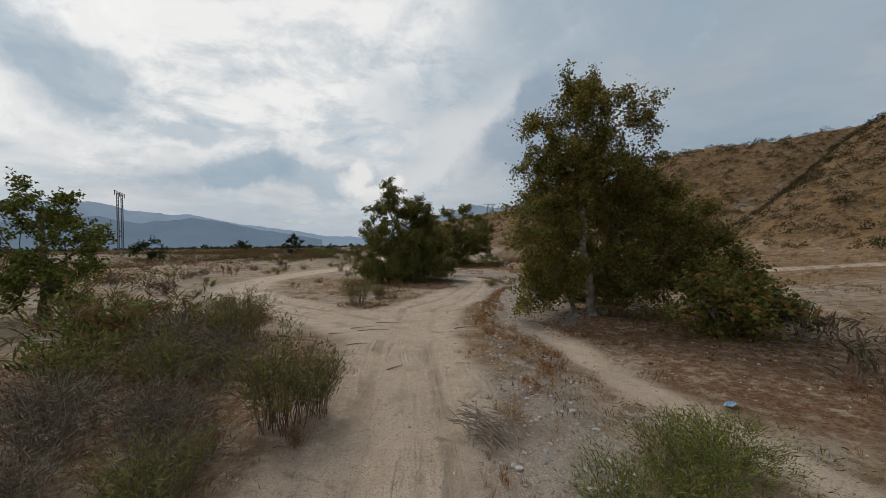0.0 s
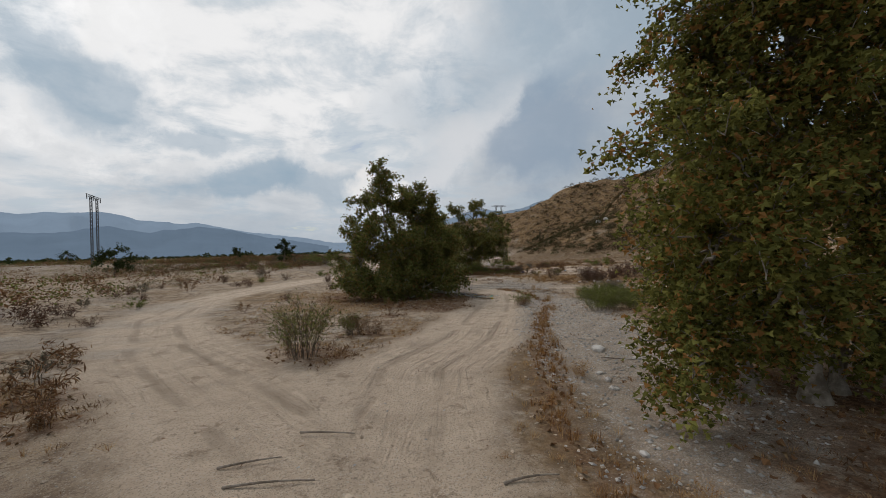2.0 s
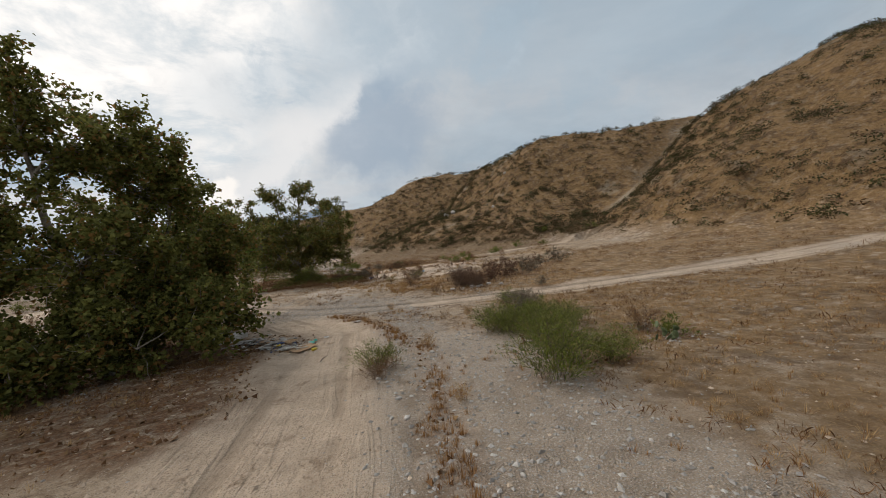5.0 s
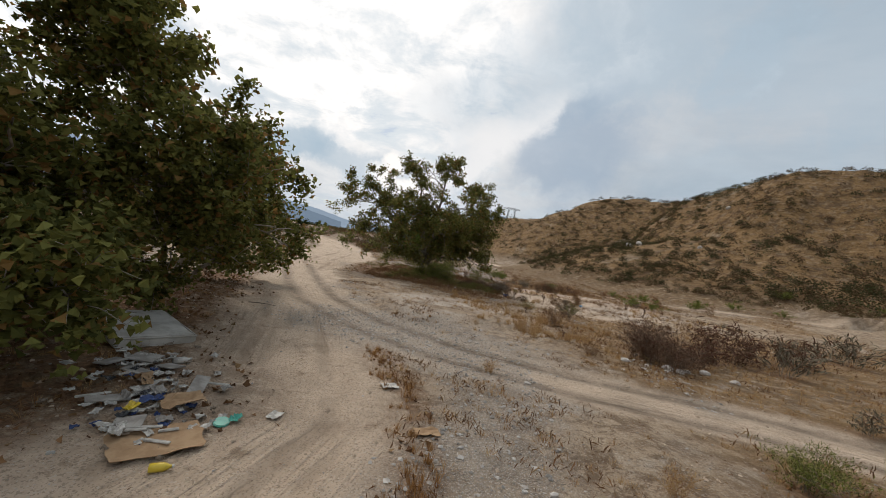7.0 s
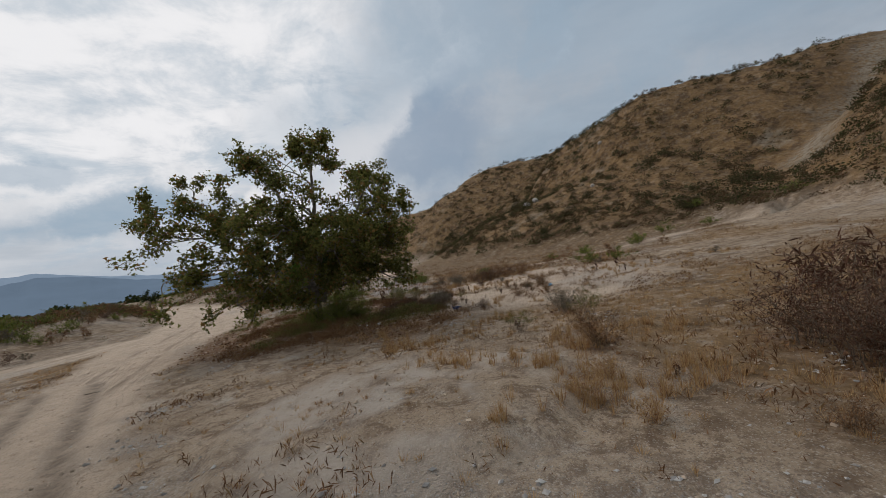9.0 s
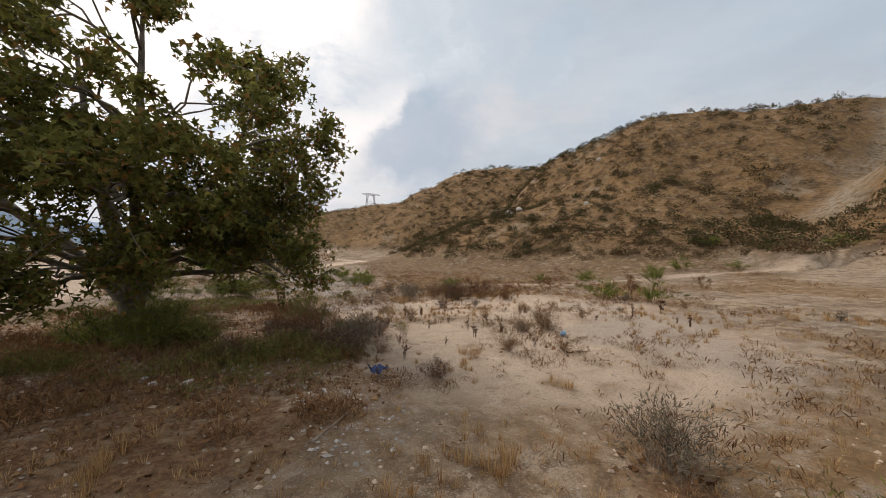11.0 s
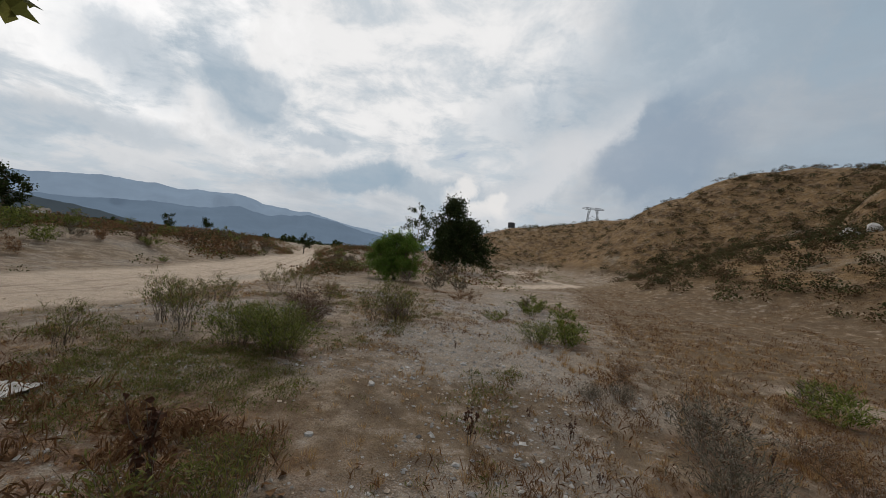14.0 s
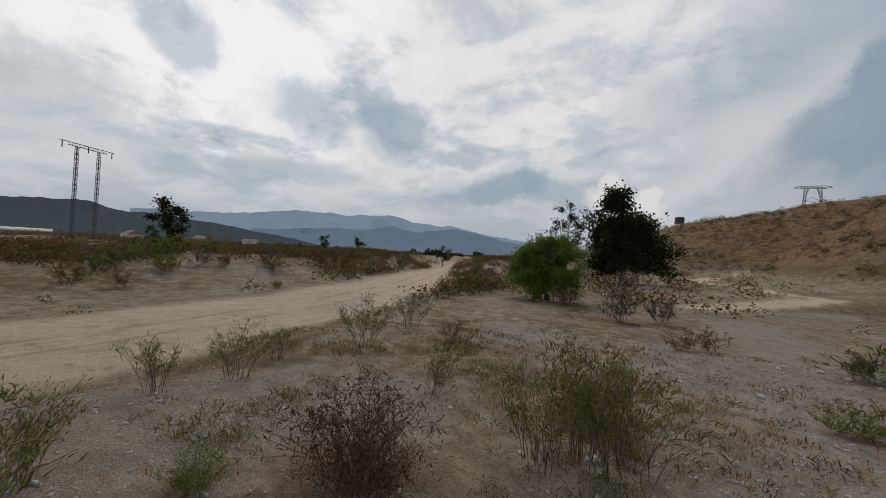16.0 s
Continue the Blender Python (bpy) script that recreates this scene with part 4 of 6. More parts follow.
# tall sycamore by the gravel strip
tree((6.0, 15.3), [[(0, 0, 0, 0.17), (-0.1, -0.1, 1.3, 0.15), (-0.4, -0.3, 2.8, 0.13), (-0.6, -0.5, 4.6, 0.11), (-0.8, -0.6, 7.2, 0.07), (-0.7, -0.6, 8.7, 0.03)],
                   [(0.7, 0.3, 0, 0.13), (1.0, 0.5, 1.6, 0.11), (0.9, 0.2, 3.4, 0.10), (0.4, 0, 5.6, 0.07), (0.2, -0.1, 7.2, 0.04)],
                   [(-0.4, 0.8, 0, 0.12), (-0.8, 1.1, 1.6, 0.1), (-1.1, 1.2, 3.2, 0.07)]],
     [(0.3, -0.4, 9.2, 0.8, 0.9, 0.6, 26), (-1.2, -0.5, 8.8, 0.8, 1.0, 0.7, 26), (1.7, -0.5, 8.5, 1.0, 1.0, 0.6, 26), (0.0, -0.4, 8.5, 1.5, 1.3, 1.0, 60), (-2.2, -0.5, 7.9, 0.9, 1.1, 0.9, 34), (1.8, -0.4, 7.6, 0.9, 1.0, 0.8, 32),
      (-0.2, -0.5, 7.2, 1.9, 1.6, 1.1, 90), (-0.7, -1.5, 6.6, 1.2, 0.8, 1.0, 46), (-0.4, -1.4, 8.0, 1.0, 0.8, 0.9, 36), (-0.5, -1.5, 5.2, 1.3, 0.8, 0.9, 46), (-2.2, -0.5, 6.5, 1.0, 1.2, 1.0, 44), (1.6, -0.3, 6.3, 1.0, 1.2, 1.0, 44), (-0.3, -0.4, 5.7, 2.1, 1.8, 1.1, 110),
      (3.3, -0.6, 3.6, 1.5, 1.4, 1.3, 90), (2.0, -0.6, 4.9, 1.6, 1.5, 1.1, 90), (4.6, -1.0, 2.6, 1.2, 1.3, 1.2, 70), (2.6, 0.2, 4.6, 1.4, 1.4, 1.0, 60),
      (-2.3, -1.0, 4.4, 1.4, 1.3, 1.3, 90), (-2.4, -1.1, 2.6, 1.3, 1.2, 1.2, 100), (-2.5, -0.8, 1.1, 1.2, 1.1, 0.8, 80), (-1.2, 0.8, 1.4, 1.1, 1.0, 1.2, 60), (1.5, -0.6, 2.3, 1.4, 1.3, 1.4, 90), (-0.8, 0.4, 4.2, 1.7, 1.2, 1.0, 70), (0.9, 0.2, 4.2, 1.6, 1.5, 1.2, 90),
      (2.6, 0.0, 3.4, 1.5, 1.6, 1.4, 80), (-0.5, 1.5, 2.6, 1.1, 1.0, 1.6, 70), (-0.4, 2.2, 3.8, 1.0, 1.0, 1.6, 70), (0.4, 1.6, 6.0, 1.2, 1.1, 1.5, 60), (-0.2, 2.2, 1.4, 1.1, 1.0, 1.2, 70),
      (2.3, -0.9, 1.3, 1.6, 1.3, 1.0, 90), (3.9, -1.2, 1.3, 1.3, 1.2, 1.0, 60), (2.2, 1.4, 2.8, 1.6, 1.4, 1.8, 70), (0.6, 1.8, 1.8, 1.1, 1.1, 1.4, 60), (1.8, 2.6, 1.6, 1.3, 1.1, 1.4, 60), (1.0, -0.2, 1.0, 0.9, 0.9, 0.7, 40), (1.0, -0.8, 1.7, 0.9, 0.8, 1.2, 60),
      (-1.6, -0.8, 5.3, 1.3, 1.2, 1.1, 70), (1.4, -0.7, 5.4, 1.4, 1.2, 1.0, 70), (-1.7, -1.0, 3.5, 1.1, 1.1, 1.1, 70), (0.9, -0.9, 3.3, 1.0, 0.9, 1.0, 60), (-1.6, -1.2, 2.0, 1.0, 0.9, 1.0, 60), (3.0, -1.0, 2.6, 1.4, 1.0, 1.2, 70), (5.2, -0.8, 1.6, 1.0, 1.0, 1.0, 40)],
     syc_leaf, syc_bark, 0.104, 40, 1, "tall sycamore with yellowing leaves and a pale trunk", name="sycamore_tree", sigma=0.26, shape=MAPLE)
# leafy shoots round an old stump
tree((7.7, 19.2), [[(0, 0, 0, 0.07), (0.1, 0, 0.8, 0.05), (0.2, 0.1, 1.7, 0.02)], [(-0.2, 0.2, 0, 0.06), (-0.6, 0.3, 0.8, 0.04), (-0.9, 0.4, 1.5, 0.02)], [(0.2, -0.2, 0, 0.06), (0.6, -0.4, 0.8, 0.04), (0.9, -0.5, 1.4, 0.02)]],
     [(0.1, 0, 1.6, 1.1, 1.1, 0.7, 70), (-0.7, 0.2, 0.9, 1.0, 1.1, 0.8, 70), (0.8, -0.3, 0.9, 1.1, 1.1, 0.8, 70), (0.1, 0.9, 0.8, 1.1, 0.9, 0.7, 50)],
     syc_leaf, syc_bark, 0.145, 22, 9, "low clump of leafy sycamore shoots", name="sycamore_shoots", category="bush")
tree((8.8, 11.8), [[(0, 0, 0, 0.07), (0.1, 0, 0.7, 0.05), (0.3, 0.1, 1.5, 0.02)], [(-0.2, 0, 0, 0.06), (-0.6, -0.2, 0.8, 0.04), (-0.9, -0.3, 1.4, 0.02)]],
     [(0.5, 0.3, 1.3, 1.3, 1.2, 1.0, 80), (-0.6, -0.3, 1.1, 1.2, 1.1, 0.9, 80), (0.9, -0.6, 0.8, 1.1, 1.0, 0.7, 50)],
     syc_leaf, syc_bark, 0.145, 22, 11, "low clump of leafy sycamore shoots", name="sycamore_shoots", category="bush")
# broad sycamore beside the track, low branches to the ground
tree((-4.3, 35.0), [[(0, 0, 0, 0.2), (0.2, 0, 1.2, 0.17), (0.1, 0.2, 2.6, 0.13), (-0.3, -0.1, 4.8, 0.09), (-0.5, -0.4, 7.6, 0.03)],
                    [(0.5, 0.3, 0, 0.16), (1.2, 0.6, 1.2, 0.13), (1.9, 1.0, 2.6, 0.1), (2.4, 1.4, 4.4, 0.05)],
                    [(-0.5, -0.4, 0, 0.15), (-1.3, -0.6, 1.2, 0.12), (-2.1, -0.6, 2.6, 0.08), (-2.6, -0.5, 4.0, 0.04)],
                    [(0.4, 0.8, 0, 0.12), (1.4, 2.2, 1.4, 0.1), (2.4, 3.4, 2.8, 0.06)]],
     [(4.5, 1.8, 3.0, 1.0, 1.2, 1.2, 60), (4.3, 2.6, 4.2, 0.9, 1.0, 0.9, 40), (3.7, 0.6, 3.8, 1.1, 1.2, 1.1, 60), (2.7, 0.8, 6.1, 1.0, 1.1, 0.9, 46), (2.1, -0.4, 6.9, 1.0, 1.1, 0.9, 44), (4.3, -1.7, 1.6, 0.8, 0.8, 1.3, 60), (4.6, -2.6, 1.0, 0.6, 0.6, 0.8, 40), (3.6, -0.6, 2.0, 1.0, 1.0, 1.0, 70), (3.5, -2.2, 1.2, 1.1, 1.0, 1.2, 80), (3.0, -1.6, 2.6, 1.3, 1.2, 1.2, 80), (2.4, -2.6, 0.9, 1.3, 1.0, 0.9, 70), (1.5, -2.6, 1.3, 1.3, 1.2, 1.2, 80), (0.0, -3.0, 1.1, 1.5, 1.2, 1.1, 80), (-1.4, -2.4, 1.0, 1.4, 1.2, 1.0, 70), (0.8, -0.8, 3.2, 2.4, 2.0, 1.8, 170), (1.6, 0.8, 5.6, 2.0, 1.9, 1.6, 120), (-1.6, 0.2, 3.4, 1.8, 1.8, 1.8, 110), (2.2, 2.6, 2.6, 1.6, 1.8, 1.6, 90), (-0.6, 0.2, 7.6, 1.5, 1.5, 1.2, 60), (2.6, 1.8, 1.4, 1.5, 1.7, 1.2, 80), (0.6, 1.2, 2.0, 1.8, 1.8, 1.6, 80), (-2.2, -1.4, 1.2, 1.5, 1.3, 1.1, 80), (3.9, 5.4, 2.0, 1.0, 1.0, 1.4, 26), (3.6, 5.4, 3.8, 1.1, 1.1, 1.1, 30), (3.2, 4.6, 2.6, 1.4, 1.4, 1.7, 60), (3.0, 4.2, 5.0, 1.3, 1.4, 1.5, 50), (1.2, 2.4, 6.8, 1.2, 1.4, 1.1, 45),
      (-0.5, -0.5, 8.44, 1.3, 1.3, 1.3, 48), (-1, 0, 6.73, 2, 2, 1.6, 96), (1.3, 0.3, 6.84, 1.9, 1.9, 1.4, 80), (2.5, 0.8, 5.24, 1.8, 2, 1.4, 80), (3.1, 2.9, 3.99, 1.6, 1.8, 1.5, 72),
      (3.1, 0.8, 2.96, 1.5, 1.8, 1.5, 72), (-2.4, -0.3, 4.79, 1.8, 2, 1.6, 80), (-2.7, 0, 2.3, 1.5, 1.8, 1.6, 64), (-0.6, -2.2, 3.88, 2.2, 1.6, 1.7, 96), (1.8, -1.7, 3.42, 1.9, 1.6, 1.6, 88),
      (0.5, 2.6, 4.79, 2.4, 2, 2, 88), (2.2, 5, 3.19, 1.5, 1.6, 1.6, 48), (-0.2, -2.2, 1.2, 2.2, 1.4, 1, 110), (1.4, -0.8, 1.0, 1.6, 1.4, 0.9, 80), (2.6, -0.6, 1.2, 1.6, 1.6, 0.9, 56), (3.4, 2.8, 1.6, 1.1, 1.6, 1.2, 48), (-3.2, 0, 1, 1.1, 1.4, 0.9, 32)],
     syc_leaf_green, syc_bark, 0.135, 27, 2, "broad green sycamore with low branches beside the sandy track", name="sycamore_tree", tufts=0.95)
# smaller sycamore stem beside it
tree((-4.4, 41.2), [[(0, 0, 0, 0.13), (0.3, 0.2, 1.2, 0.1), (0.8, 0.6, 2.6, 0.07), (1.2, 0.9, 4.4, 0.03)], [(-0.2, 0.1, 0, 0.1), (-0.7, 0.3, 1.4, 0.07), (-1.0, 0.4, 3.2, 0.03)], [(0.2, 0.3, 0, 0.09), (0.9, 1.6, 1.3, 0.06), (1.5, 2.6, 2.2, 0.03)]],
     [(1.3, 0.9, 4.6, 1.1, 1.1, 0.9, 40), (0.2, 0.2, 3.9, 1.4, 1.3, 1.1, 60), (-1.3, 0.2, 3.2, 1.3, 1.3, 1.2, 60), (1.9, 2.2, 2.9, 1.0, 1.2, 0.8, 44), (1.1, 1.2, 2.0, 1.5, 1.4, 1.1, 80), (1.6, 3.2, 1.4, 0.9, 1.1, 0.9, 44), (-0.5, -0.4, 1.6, 1.6, 1.4, 1.2, 90), (0.4, 1.0, 0.8, 1.4, 1.2, 0.6, 50)],
     syc_leaf_green, syc_bark, 0.15, 22, 10, "smaller open sycamore beside the broad one", name="sycamore_tree")
# open sycamore where the tracks meet
tree((2.4, 59.3), [[(0, 0, 0, 0.22), (-0.1, -0.1, 1.52, 0.20), (-0.5, -0.1, 3.3, 0.192), (-1.1, 0, 5.59, 0.108), (-1.3, 0, 7.62, 0.048)],
                   [(0.1, 0, 1.14, 0.204), (1, -0.2, 2.92, 0.156), (2.2, -0.3, 4.7, 0.108), (3.2, -0.4, 6.6, 0.048)],
                   [(-0.2, 0, 1.14, 0.18), (-1.6, -0.2, 2.79, 0.132), (-3.2, -0.3, 4.06, 0.096), (-4.4, -0.3, 5.08, 0.048)],
                   [(0.1, -0.1, 1.52, 0.168), (0.4, -0.9, 3.81, 0.132), (0.6, -1.3, 6.6, 0.084), (0.8, -1.5, 8.64, 0.036)]],
     [(-6.6, -2.8, 4.6, 1.46, 1.57, 1.46, 40), (-6.2, -2.6, 6.2, 1.23, 1.34, 1.12, 26), (-2.6, -2.6, 7.6, 1.46, 1.46, 1.12, 34), (3.4, 1.01, 4.6, 1.57, 1.68, 1.68, 40), (2.6, 1.75, 6.4, 1.68, 1.68, 1.34, 36), (4.2, -0.42, 2.4, 1.12, 1.23, 1.46, 26),
      (-5.6, -3.4, 3.2, 1.46, 1.68, 1.79, 37), (-2.6, -4.8, 4.6, 2.02, 1.68, 1.79, 49), (2.2, -3.8, 5.2, 2.02, 1.68, 1.68, 49), (3.7, -0.35, 1.7, 1.79, 1.68, 1.12, 37), (4.1, -0.2, 5.2, 1.46, 1.57, 1.57, 37), (0.2, -2.6, 3.6, 2.91, 2.24, 1.57, 49),
      (-4.2, -2.0, 6.2, 1.57, 1.57, 1.23, 31), (-3, -3.3, 1.8, 1.79, 1.34, 1.12, 37), (-0.6, -2.8, 7.62, 1.9, 1.9, 1.36, 38), (1, -3.4, 8.13, 1.46, 1.46, 1.36, 31), (3.1, -1.1, 6.86, 1.57, 1.57, 1.36, 35),
      (-2.7, -2.4, 6.22, 2.02, 1.79, 1.36, 43), (-4.6, -2.6, 5.08, 1.57, 1.57, 1.36, 34), (0.2, -3.6, 5.59, 2.24, 1.9, 1.48, 49), (3, -1.6, 4.32, 2.02, 1.9, 1.6, 57), (4.2, -1.2, 3.05, 1.23, 1.46, 1.48, 34), (-4, -3.1, 3.05, 2.02, 1.79, 1.36, 46),
      (-1.6, -4.2, 3.3, 2.02, 1.57, 1.48, 53), (1.4, -4.4, 3.3, 2.13, 1.57, 1.48, 53), (0.2, -0.3, 4.83, 2.91, 1.9, 2.09, 46), (3.2, -0.04, 3.05, 1.9, 1.68, 1.6, 31), (-1, -3.5, 1.27, 1.79, 1.12, 0.99, 26), (0.4, -2.0, 4.4, 2.46, 1.9, 1.68, 90),
      (-2.0, -2.2, 5.2, 2.13, 1.79, 1.46, 70), (2.4, -1.6, 3.8, 1.5, 1.4, 1.1, 40), (0.0, -3.2, 1.9, 1.9, 1.34, 1.34, 60), (3.6, -3.2, 6.4, 1.12, 1.23, 1.01, 26), (1.4, -4.2, 7.4, 1.23, 1.23, 0.9, 26), (-1.2, -4.6, 4.4, 1.79, 1.46, 1.57, 44),
      (-1.6, -4.4, 2.2, 1.79, 1.34, 1.34, 44), (4.7, -0.85, 3.4, 0.9, 1.23, 1.23, 30), (4.7, -0.61, 1.6, 0.9, 1.01, 0.9, 22),
      (5.0, -0.5, 5.6, 1.2, 1.3, 1.1, 34), (0.9, -1.8, 9.0, 1.1, 1.1, 0.7, 30), (-1.6, -2.2, 8.2, 1.3, 1.3, 0.8, 36), (-4.4, -2.4, 7.2, 1.2, 1.2, 0.8, 30), (3.4, -1.4, 7.8, 1.2, 1.2, 0.7, 30),
      (1.8, -2.2, 5.2, 1.5, 1.2, 1.0, 34), (0.6, -3.0, 4.4, 1.4, 1.2, 1.0, 30), (-0.6, -3.0, 6.2, 1.4, 1.2, 1.0, 26), (1.4, -1.3, 3.6, 1.3, 1.1, 0.8, 44), (2.0, -3.0, 3.4, 1.1, 0.9, 0.7, 30), (1.5, -1.4, 2.5, 1.2, 1.0, 0.7, 40), (0.4, -1.8, 2.5, 1.2, 1.0, 0.7, 40), (2.6, -0.8, 2.7, 1.0, 1.0, 0.6, 30)],
     syc_leaf_green, shaded_bark, 0.16, 21, 3, "open sycamore with spreading pale limbs over leaf litter", name="sycamore_tree", sigma=0.27, shape=LOBED)
# dark round tree and its neighbours towards the canyon
tree((-3.2, 115.7), [[(0, 0, 0, 0.3), (0.2, 0, 2, 0.24), (0, 0, 5, 0.14), (-0.6, 0, 9.2, 0.05)]],
     [(-0.9, -0.5, 10.4, 1.3, 1.3, 1.1, 30), (-0.4, 0, 8.6, 2.3, 2.2, 1.4, 70), (-2.0, -0.5, 6.6, 2.2, 2.2, 1.6, 80), (1.6, -0.5, 6.8, 2.2, 2.2, 1.6, 80), (-2.4, -0.5, 4.2, 2.4, 2.4, 2.0, 100), (2.6, -0.5, 4.6, 2.4, 2.4, 2.0, 100), (0.2, -1.5, 2.4, 4.4, 2.4, 2.0, 160), (0.0, -1.2, 5.2, 2.6, 2.0, 2.0, 100), (4.4, -0.6, 2.4, 1.6, 1.8, 1.8, 50)],
     dark_leaf, syc_bark, 0.34, 26, 4, "dense dark green oak at the canyon mouth", sigma=0.5, lump=0.8, shape=DIAMOND)
tree((-11.5, 120), [[(0, 0, 0, 0.16), (0.3, 0, 3, 0.12), (0.6, 0, 8, 0.04)]],
     [(0.4, 0, 8.6, 1.5, 1.5, 1.4, 24), (-1.0, 0, 6.6, 1.7, 1.5, 1.3, 22), (1.7, 0, 6.2, 1.6, 1.5, 1.2, 22), (0.2, 0, 4.0, 2.6, 2.0, 1.8, 36)],
     dark_leaf, syc_bark, 0.30, 16, 5, "thin open tree behind the bright willow", sigma=0.45, shape=DIAMOND)
tree((-3.4, 91.5), [[(0, 0, 0, 0.12), (0.1, 0, 1.2, 0.08), (0.3, 0, 3.0, 0.03)], [(0.2, 0.1, 0, 0.1), (-0.5, 0, 1.3, 0.06), (-0.9, 0, 2.6, 0.03)]],
     [(0.1, 0, 3.2, 1.5, 1.4, 1.2, 130), (-1.1, 0, 2.2, 1.4, 1.4, 1.4, 130), (1.3, -0.2, 2.2, 1.5, 1.4, 1.4, 130), (0, -0.8, 1.2, 2.2, 1.2, 1.0, 130)],
     bright_leaf, twig_bark, 0.26, 40, 6, "bright green willow bush beside the dark oak", sigma=0.36, shape=BLADE, name="willow_bush", category="bush")
# tree at the wash's edge, and single trees across the flats
tree((-16.8, 15.8), [[(0, 0, 0, 0.22), (0.2, 0, 1.6, 0.17), (0, 0, 4.2, 0.08)]],
     [(0, 0, 4.6, 2.4, 2.2, 1.4, 90), (1.8, 0.2, 3.0, 2.0, 2.0, 1.5, 80), (-1.8, 0, 3.0, 2.2, 2.0, 1.6, 80), (0.8, -0.6, 1.4, 2.4, 1.8, 1.3, 90)],
     green_leaf, twig_bark, 0.16, 26, 7, "dense dark green tree at the edge of the scrub", shape=DIAMOND)
tree((-31.5, 79.5), [[(0, 0, 0, 0.14), (0.2, 0, 1.6, 0.1), (0.3, 0, 3.4, 0.03)]],
     [(0.3, 0, 3.6, 1.2, 1.2, 0.9, 26), (-0.9, 0, 2.6, 1.2, 1.2, 1.0, 26), (1.1, 0, 2.4, 1.2, 1.2, 1.0, 26), (0, 0, 1.2, 1.9, 1.5, 1.0, 36)],
     dark_leaf, twig_bark, 0.22, 22, 8, "small dark tree standing in the scrub flats", sigma=0.34, shape=DIAMOND)
for k, (tx, ty, th) in enumerate([(-50, 64, 5.2), (-38, 128, 4.2), (-62, 118, 3.4), (-22, 150, 4.6), (-74, 138, 4.0), (-34, 190, 5.0), (-90, 96, 3.6)]):
    s = th / 4.4
    tree((tx, ty), [[(0, 0, 0, 0.14 * s), (0.1, 0, 1.6 * s, 0.1 * s), (0, 0, 3.4 * s, 0.03)]],
         [(0.1 * s, 0, 3.4 * s, 1.3 * s, 1.2 * s, 1.0 * s, 22), (-0.9 * s, 0, 2.2 * s, 1.4 * s, 1.3 * s, 1.2 * s, 26), (1.0 * s, 0, 1.9 * s, 1.5 * s, 1.3 * s, 1.3 * s, 26)],
         dark_leaf, twig_bark, 0.26 * s, 18, 20 + k, "lone dark green tree far across the flats", sigma=0.4 * s, shape=DIAMOND)


# ---- shrubs ----
def shrub(name, label, seed, stems, tall, wide, leaf_mat, leaf, leaf_count, shape, twig_mat, low=0.25, upright=1.2, lean=0.55, group="", radius=0.009, round_top=False):
    """One bush: bare forked stems and its foliage. Built at the origin, copied to its places."""
    rng = np.random.default_rng(seed)
    top = thing(name, (0, 0, -50), label, "bush", group)
    s, spots = Soup(), []
    for k in range(stems):
        a, r = rng.uniform(0, 2 * np.pi), rng.uniform(0, 1) ** 0.6
        q = np.array((math.cos(a), math.sin(a)))
        foot = np.array((*(q * r * wide * 0.18), -0.06))
        h = tall * rng.uniform(0.65, 1.0) * (math.sqrt(max(0.1, 1 - (r * 0.85) ** 2)) if round_top else 1 - 0.3 * r)
        tip = np.array((*(q * r * wide * lean + rng.normal(0, 0.05, 2) * wide), h))
        stem = curve(foot, tip, (*(q * r * wide * -0.10), 0.05 * h), 5, rng)
        s.add(*tube(stem, np.linspace(radius, radius * 0.35, 5), 3))
        spots.append(stem)
        for j in range(2):
            b = stem[rng.integers(1, 4)]
            e = b + np.array((*(rng.normal(0, 0.16, 2) * wide + q * 0.1 * wide), (h - b[2]) * rng.uniform(0.4, 0.95)))
            fork = curve(b, e, (0, 0, 0.02), 4, rng)
            s.add(*tube(fork, np.linspace(radius * 0.6, radius * 0.25, 4), 3))
            spots.append(fork)
    tagged(s.out("stem_work", twig_mat, top), kind="stuff")
    way = np.concatenate([np.repeat((p[-1] - p[0])[None] / (np.linalg.norm(p[-1] - p[0]) + 1e-6), 12, 0) for p in spots])
    pts = np.concatenate([np.stack([np.interp(np.linspace(0, len(p) - 1, 12), np.arange(len(p)), p[:, k]) for k in range(3)], 1) for p in spots])
    way, pts = way[pts[:, 2] > low * tall], pts[pts[:, 2] > low * tall]
    which = rng.integers(0, len(pts), leaf_count)
    pick = pts[which] + rng.normal(0, 0.038 * wide, (leaf_count, 3))
    if upright > 1:
        upright = way[which] + np.array((0, 0, 0.35))
    f = Soup()
    f.add(*leaves(rng, pick, leaf, shape, upright, 0.1))
    f.out("foliage", leaf_mat, top)
    return top


